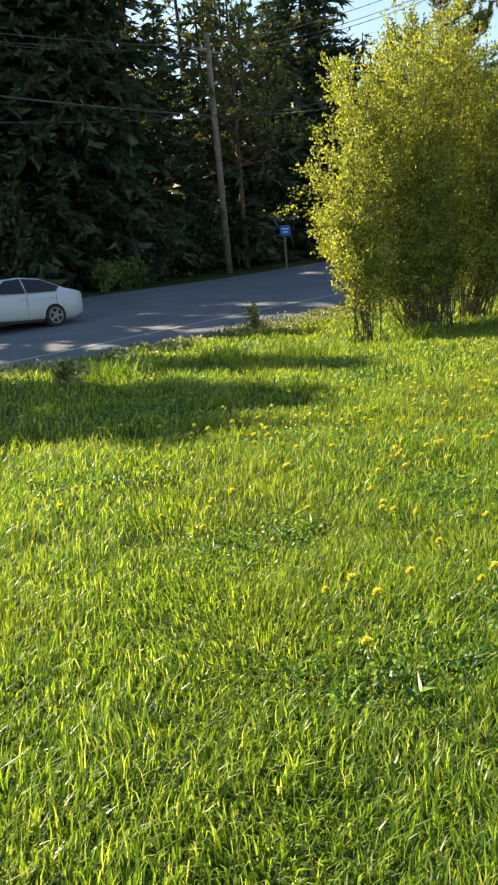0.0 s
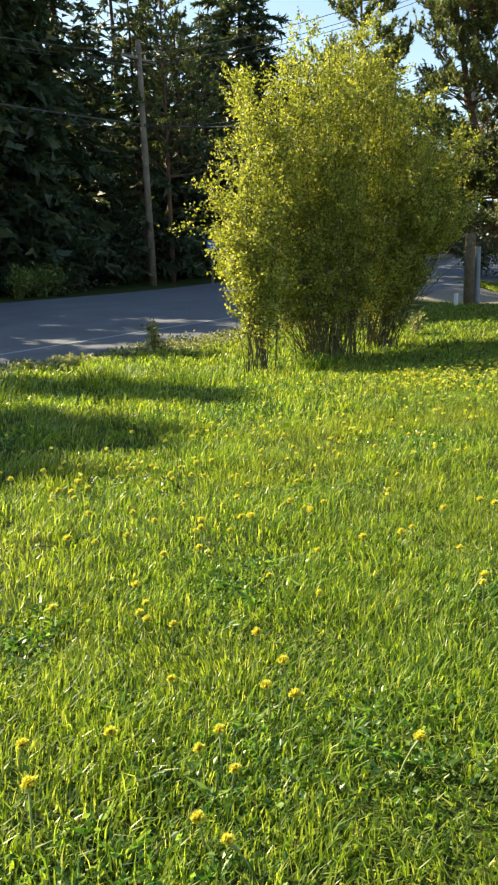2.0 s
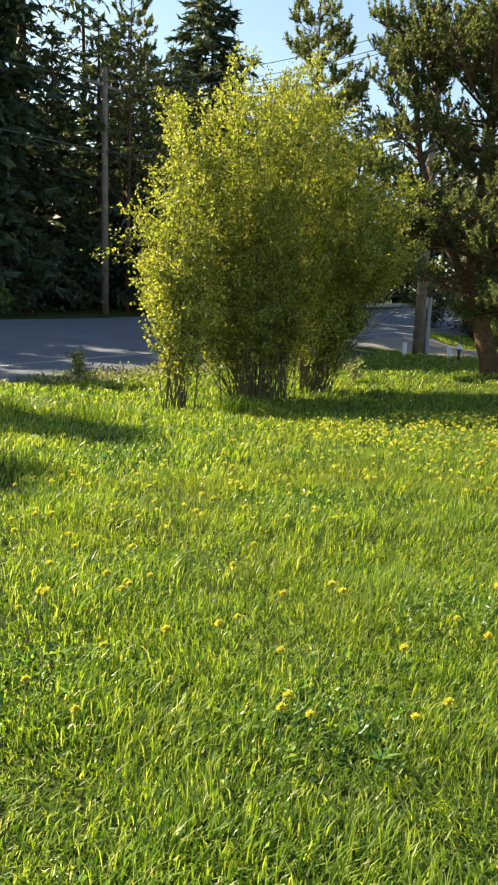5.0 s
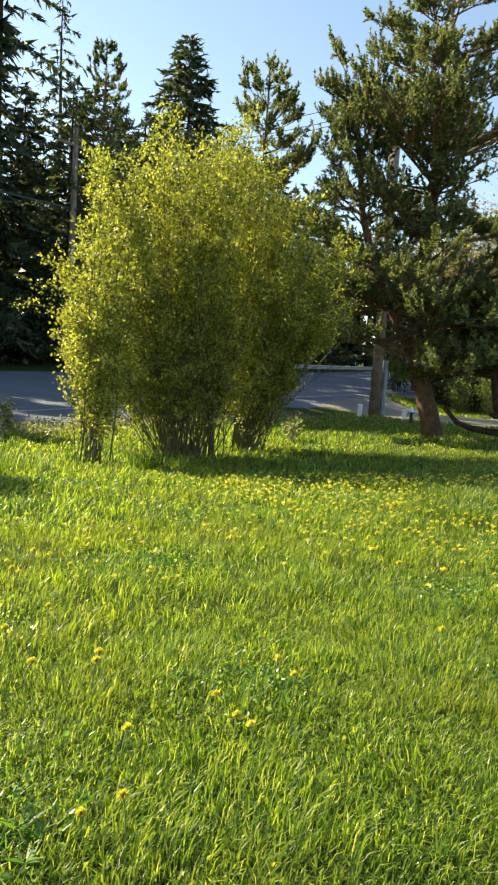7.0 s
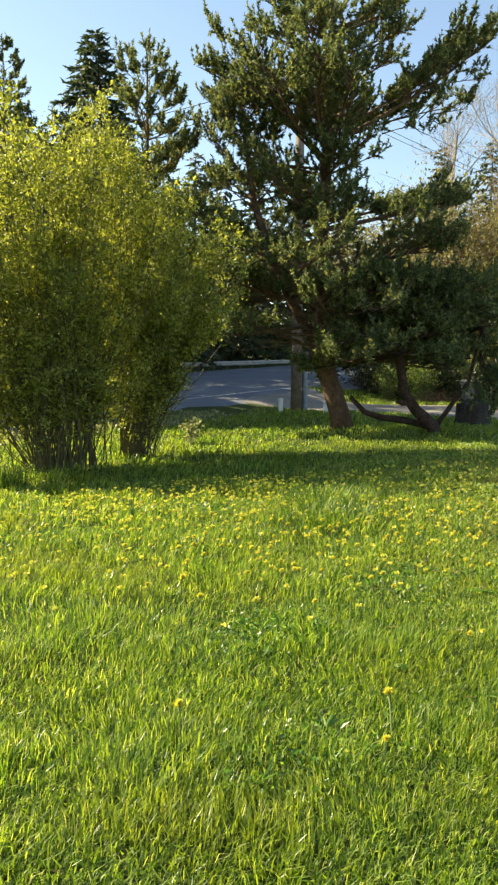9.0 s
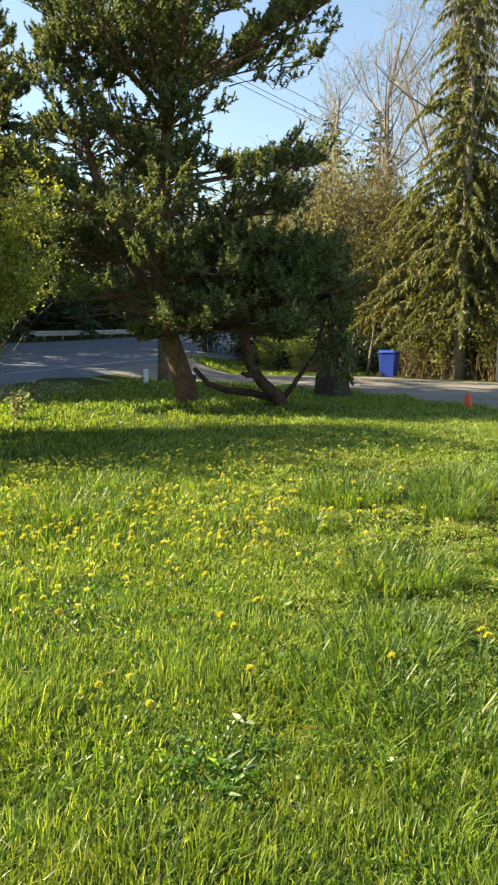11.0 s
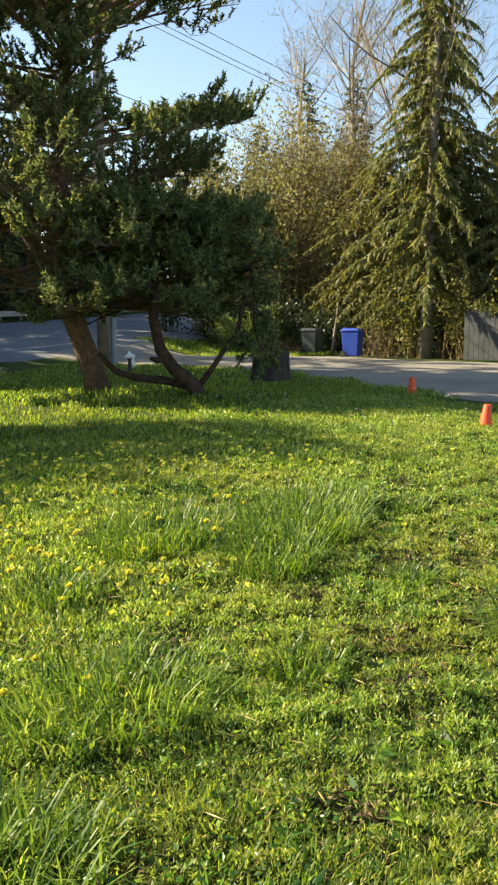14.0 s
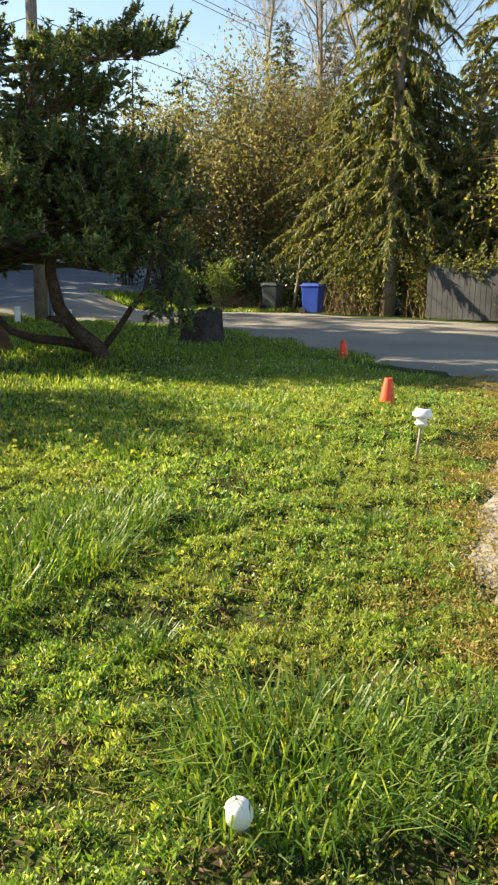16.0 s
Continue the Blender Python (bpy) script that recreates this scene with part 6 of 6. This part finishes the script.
lr2 = np.random.default_rng(44)
g = Geo()
for a, b, c in BARE:
    n = int(1500 * c)
    X, Y = a + lr2.normal(size=n) * c * 0.8, b + lr2.normal(size=n) * c * 0.8
    th = lr2.uniform(0, 6.28, n)
    add_leaves(g, np.stack([X, Y, height(X, Y) + 0.014 + 0.055 * cushion(X, Y) * worn(X, Y) + lr2.uniform(0, 0.012, n)], 1), np.stack([np.cos(th), np.sin(th), lr2.uniform(-0.1, 0.4, n)], 1), lr2.uniform(0.015, 0.05, n), lr2.uniform(0.006, 0.022, n), lr2, 0.1)
tagged(new("leaf_litter", g.mesh("leaf_litter", LITTER)), "brown dead leaf litter in worn spots of the turf", "leaf litter", kind="stuff")


def low_leaves(name, f0, f1, x1, per_m2, l0, l1, mat, seed, label, green):
    """Small leaves of clover and moss that cover the worn turf."""
    r = np.random.default_rng(seed)
    n = int((x1 - 8.5) * (f1 - f0) * per_m2)
    X, F = r.uniform(8.5, x1, n), r.uniform(f0, f1, n)
    Y = 0.7 + (F + 0.17 * (X - 1)) / 0.985
    w = worn(X, Y)
    patch = bumps(X * 1.5 + 2, Y * 1.5) + 0.5 * bumps(X * 4.1, Y * 4.1)
    want = np.clip(0.5 + 1.4 * patch, 0.12, 1) if green else np.clip(0.8 - 0.8 * patch, 0.3, 1)
    cu = cushion(X, Y)
    ok = on_lawn(X, Y) & in_sight(X, Y) & (r.random(n) > bare(X, Y)) & (r.random(n) < (0.08 + w) * want * np.clip(0.72 + 1.1 * cu, 0.06, 1))
    X, Y, w, cu = X[ok], Y[ok], w[ok], cu[ok]
    n = len(X)
    a = r.uniform(0, 6.28, n)
    g = Geo()
    P = np.stack([X, Y, height(X, Y) + 0.012 + 0.055 * cu * w + r.uniform(0, 0.03 if green else 0.02, n)], 1)
    L = r.uniform(l0, l1, n)
    add_leaves(g, P, np.stack([np.cos(a), np.sin(a), r.uniform(-0.1, 1.2, n) if green else r.uniform(0.2, 2.2, n)], 1), L, L * (r.uniform(0.55, 0.9, n) if green else r.uniform(0.2, 0.38, n)), r, 0.06)
    tagged(new(name, g.mesh(name, mat)), label, "clover" if green else "turf", kind="stuff")


for f0, f1, x1, dens, l0, l1, sd in ((0.3, 2.8, 16.5, 1.0, 0.010, 0.022, 31), (2.8, 5.0, 19.5, 0.5, 0.016, 0.032, 32), (5.0, 8.4, 21, 0.22, 0.026, 0.046, 33)):
    low_leaves("worn_turf", f0, f1, x1, 10500 * dens, l0 * 1.5, l1 * 1.6, SHORTGRASS, sd, "short yellow-green mossy turf", False)
    low_leaves("clover", f0, f1, x1, 5600 * dens, l0, l1 * 0.95, CLOVER, sd + 10, "low clover and weeds in short worn turf", True)
# the fine upright pile of the moss
r = np.random.default_rng(95)
for f0, f1, x1, dens, L0 in ((0.3, 2.2, 15.0, 13000, 0.024), (2.2, 3.8, 16.5, 6500, 0.030), (3.8, 6.5, 19.0, 2600, 0.042)):
    n = int((x1 - 9.0) * (f1 - f0) * dens)
    X, F = r.uniform(9.0, x1, n), r.uniform(f0, f1, n)
    Y = 0.7 + (F + 0.17 * (X - 1)) / 0.985
    w, cu = worn(X, Y), cushion(X, Y)
    ok = on_lawn(X, Y) & in_sight(X, Y) & (r.random(n) < w * np.clip(0.75 + 1.0 * cu, 0.1, 1)) & (r.random(n) > bare(X, Y))
    X, Y, w, cu = X[ok], Y[ok], w[ok], cu[ok]
    n = len(X)
    th = r.uniform(0, 6.28, n)
    L = L0 * r.uniform(0.6, 1.4, n) * np.clip(0.9 + 0.6 * cu, 0.5, 1.6)
    g = Geo()
    add_spikes(g, np.stack([X, Y, height(X, Y) + 0.008 + 0.055 * cu * w], 1), np.stack([np.cos(th) * 0.7, np.sin(th) * 0.7, np.ones(n)], 1), L, L0 * 0.24, r)
    tagged(new("moss_pile", g.mesh("moss_pile", SHORTGRASS)), "fine yellow-green pile of moss and short grass", "moss", kind="stuff")
# ochre moss and straw thinning out over the bare edge of the driveway
r = np.random.default_rng(94)
n = 90000
Y = r.uniform(2.6, 9.0, n)
D = r.normal(size=n) * np.where(r.random(n) < 0.6, 0.4, 0.8) + 0.02
X = lane_edge(Y) + D
keep = r.random(n) < np.clip(0.55 + 0.9 * (bumps(X * 3.3, Y * 3.3) + 0.5 * bumps(X * 8, Y * 8)), 0.05, 1) * np.clip(1.1 - 1.15 * D, 0.06, 1)
X, Y, D = X[keep], Y[keep], D[keep]
th = r.uniform(0, 6.28, len(X))
g = Geo()
L = r.uniform(0.012, 0.032, len(X))
add_leaves(g, np.stack([X, Y, height(X, Y) + np.where(D > 0, 0.043, 0.03) + r.uniform(0, 0.014, len(X))], 1), np.stack([np.cos(th), np.sin(th), r.uniform(0.0, 1.4, len(X))], 1), L, L * r.uniform(0.2, 0.5, len(X)), r, 0.06)
tagged(new("ochre_moss", g.mesh("ochre_moss", OCHRE)), "ochre moss and dead grass at the bare driveway edge", "moss", kind="stuff")


def grass_clump(cx, cy, rad, h, n, seed):
    """A clump of long lush blades."""
    r = np.random.default_rng(seed)
    a, d = r.uniform(0, 6.28, n), rad * np.sqrt(r.random(n))
    X, Y = cx + np.cos(a) * d, cy + np.sin(a) * d * 0.8
    out = np.stack([np.cos(a), np.sin(a), np.zeros(n)], 1) * (0.1 + 0.5 * d / rad)[:, None] + r.normal(size=(n, 3)) * 0.5
    out[:, 2] = 0
    H = (h * r.uniform(0.5, 1.15, n))[:, None]
    side = unit(np.stack([-out[:, 1], out[:, 0], np.zeros(n)], 1)) * (0.0036 * r.uniform(0.7, 1.4, n))[:, None]
    b = np.stack([X, Y, height(X, Y) - 0.01], 1)
    up = np.array([0, 0, 1.0])
    m1 = b + up * H * 0.5 + out * H * 0.2
    m2 = b + up * H * 0.85 + out * H * 0.55
    tip = b + up * H * 0.8 + out * H * 1.0
    V = np.stack([b - side, b + side, m1 + side, m1 - side, m2 + side * 0.8, m2 - side * 0.8, tip], 1).reshape(-1, 3)
    i = np.arange(n)[:, None] * 7
    me = mesh_of("grass_clump", V, [np.concatenate([i + np.array([[0, 1, 2, 3]]), i + np.array([[3, 2, 4, 5]])]), i + np.array([[5, 4, 6]])], LUSH)
    tagged(new("grass_clump", me), "clump of long bright green grass in the lawn", "grass", "long grass clumps", kind="stuff")


# low rosettes of broad leaves and pale fallen straws
g, s = Geo(), Geo()
r = np.random.default_rng(15)
for _ in range(420):
    x, f = r.uniform(7.5, 18), r.uniform(0.6, 7)
    y = 0.7 + (f + 0.17 * (x - 1)) / 0.985
    if not on_lawn(x, y) or r.random() > 0.25 + worn(x, y):
        continue
    m = int(r.integers(4, 8))
    a = r.uniform(0, 6.28, m)
    add_leaves(g, np.repeat([(x, y, ground_at(x, y) + 0.03)], m, 0), np.stack([np.cos(a), np.sin(a), r.uniform(0.1, 0.6, m)], 1), r.uniform(0.04, 0.085, m), r.uniform(0.018, 0.03, m), r, 0.1)
n = 3000
X, F = r.uniform(7.5, 18, n), r.uniform(0.5, 7, n)
Y = 0.7 + (F + 0.17 * (X - 1)) / 0.985
ok = on_lawn(X, Y) & (r.random(n) < 0.2 + worn(X, Y))
X, Y = X[ok], Y[ok]
a = r.uniform(0, 6.28, len(X))
add_leaves(s, np.stack([X, Y, height(X, Y) + r.uniform(0.02, 0.07, len(X))], 1), np.stack([np.cos(a), np.sin(a), r.uniform(-0.1, 0.25, len(X))], 1), r.uniform(0.05, 0.16, len(X)), 0.005, r)
tagged(new("weed_rosettes", g.mesh("weed_rosettes", CLOVER)), "low broad-leaved weeds in the worn turf", "weeds", kind="stuff")
tagged(new("dry_straws", s.mesh("dry_straws", DRYGRASS)), "pale dry straws lying in the worn turf", "straw", kind="stuff")

# clover and dandelion rosettes in the spots among the lawn grass
g, r = Geo(), np.random.default_rng(16)
for a, b, c in WEEDS:
    n = int(2000 * c * c * 3.1 + 90)
    X, Y = a + r.normal(size=n) * c * 0.8, b + r.normal(size=n) * c * 0.6
    th, el = r.uniform(0, 6.28, n), r.uniform(0.0, 1.0, n)
    L = r.uniform(0.011, 0.026, n) * (1 + 0.05 * Y)
    add_leaves(g, np.stack([X, Y, height(X, Y) + r.uniform(0.005, 0.065, n)], 1), np.stack([np.cos(th), np.sin(th), el], 1), L, L * r.uniform(0.5, 0.85, n), r, 0.08)
    for _ in range(int(9 * c / 0.3)):
        x, y = a + r.normal() * c * 0.8, b + r.normal() * c * 0.6
        m = int(r.integers(6, 11))
        th = r.uniform(0, 6.28, m)
        add_leaves(g, np.repeat([(x, y, ground_at(x, y) + 0.015)], m, 0), np.stack([np.cos(th), np.sin(th), r.uniform(0.25, 0.9, m)], 1), r.uniform(0.06, 0.12, m), r.uniform(0.012, 0.022, m), r, 0.08)
tagged(new("clover", g.mesh("clover", CLOVER)), "dark green clover and dandelion leaves among the lawn grass", "clover", kind="stuff")

# some of the small low clumps stand in for shaded hollows in the turf
for k, (cx, cy, rad, h, n) in enumerate(((12.75, 3.75, 0.5, 0.21, 1300), (13.15, 3.4, 0.35, 0.2, 700), (12.85, 5.85, 0.5, 0.22, 1200), (13.4, 6.1, 0.4, 0.2, 700), (12.15, 6.35, 0.5, 0.22, 1000), (12.35, 5.5, 0.35, 0.2, 600), (10.75, 4.65, 0.45, 0.19, 900), (9.9, 4.0, 0.4, 0.18, 700), (9.4, 3.7, 0.4, 0.17, 600), (9.9, 7.4, 0.5, 0.25, 900),
                                         (10.6, 8.2, 0.5, 0.27, 900), (9.2, 3.2, 0.4, 0.17, 600), (14.6, 7.6, 0.4, 0.16, 500), (6.2, 12.2, 0.6, 0.3, 700), (5.0, 12.9, 0.5, 0.3, 600), (3.0, 12.2, 0.5, 0.35, 500), (8.4, 12.4, 0.3, 0.4, 400), (13.92, 5.71, 0.16, 0.11, 360), (14.63, 5.13, 0.16, 0.09, 320), (12.76, 4.76, 0.15, 0.11, 300), (11.6, 4.4, 0.2, 0.12, 380), (13.5, 6.6, 0.22, 0.13, 380), (15.3, 6.9, 0.2, 0.12, 320),
                                         (11.2, 5.9, 0.22, 0.14, 420), (16.3, 8.2, 0.3, 0.16, 420))):
    grass_clump(cx, cy, rad, h, int(n * 0.75), 500 + k)

r = np.random.default_rng(91)
g = Geo()
n = 9000
X, Y = r.uniform(29.5, 36, n), r.uniform(27, 34, n)
ok = X > np.interp(Y, [25.5, 27, 28.5, 31, 34], [34.6, 33.2, 31.2, 30.0, 29.5]) - 0.2
X, Y = X[ok], Y[ok]
a = r.uniform(0, 6.28, len(X))
add_leaves(g, np.stack([X, Y, height(X, Y)], 1), np.stack([np.cos(a) * 0.5, np.sin(a) * 0.5, np.ones(len(X))], 1), r.uniform(0.08, 0.25, len(X)), 0.03, r)
tagged(new("verge_grass", g.mesh("verge_grass", GRASS)), "sunlit green grass beyond the gravel driveway", "grass", kind="stuff")

# pebbles at the bare edge of the driveway
r = np.random.default_rng(92)
g = Geo()
for _ in range(2200):
    y = r.uniform(2.8, 7.5) if r.random() < 0.4 else r.uniform(3.0, 5.4)
    x = float(lane_edge(y)) + abs(r.normal()) * 0.55 - 0.15
    s = r.uniform(0.004, 0.013)
    V = np.array([(1, 0, 0), (-1, 0, 0), (0, 1, 0), (0, -1, 0), (0, 0, 0.7), (0, 0, -0.7)]) * s * r.uniform(0.7, 1.3, (6, 3)) + np.array([x, y, ground_at(x, y) + 0.02])
    g.add(V, T=[(0, 2, 4), (2, 1, 4), (1, 3, 4), (3, 0, 4), (2, 0, 5), (1, 2, 5), (3, 1, 5), (0, 3, 5)])
tagged(new("pebbles", g.mesh("pebbles", GRAVEL)), "loose pale pebbles at the bare edge of the lawn", "pebbles", kind="stuff")

# the rest of the lawn, behind the walk
r = np.random.default_rng(93)
g = Geo()
n = 60000
X, Y = r.uniform(-9, 14, n), r.uniform(-9, 14, n)
ok = on_lawn(X, Y) & ((forward(X, Y) < 0.35) | (X < 0.05) | ~in_sight(X, Y))
X, Y = X[ok], Y[ok]
a = r.uniform(0, 6.28, len(X))
add_leaves(g, np.stack([X, Y, height(X, Y) - 0.01], 1), np.stack([np.cos(a) * 0.8, np.sin(a) * 0.8, np.ones(len(X))], 1), r.uniform(0.08, 0.2, len(X)), r.uniform(0.012, 0.03, len(X)), r)
tagged(new("lawn_grass_behind", g.mesh("lawn_grass_behind", GRASS)), "green lawn grass beside the walk", "grass", kind="stuff")
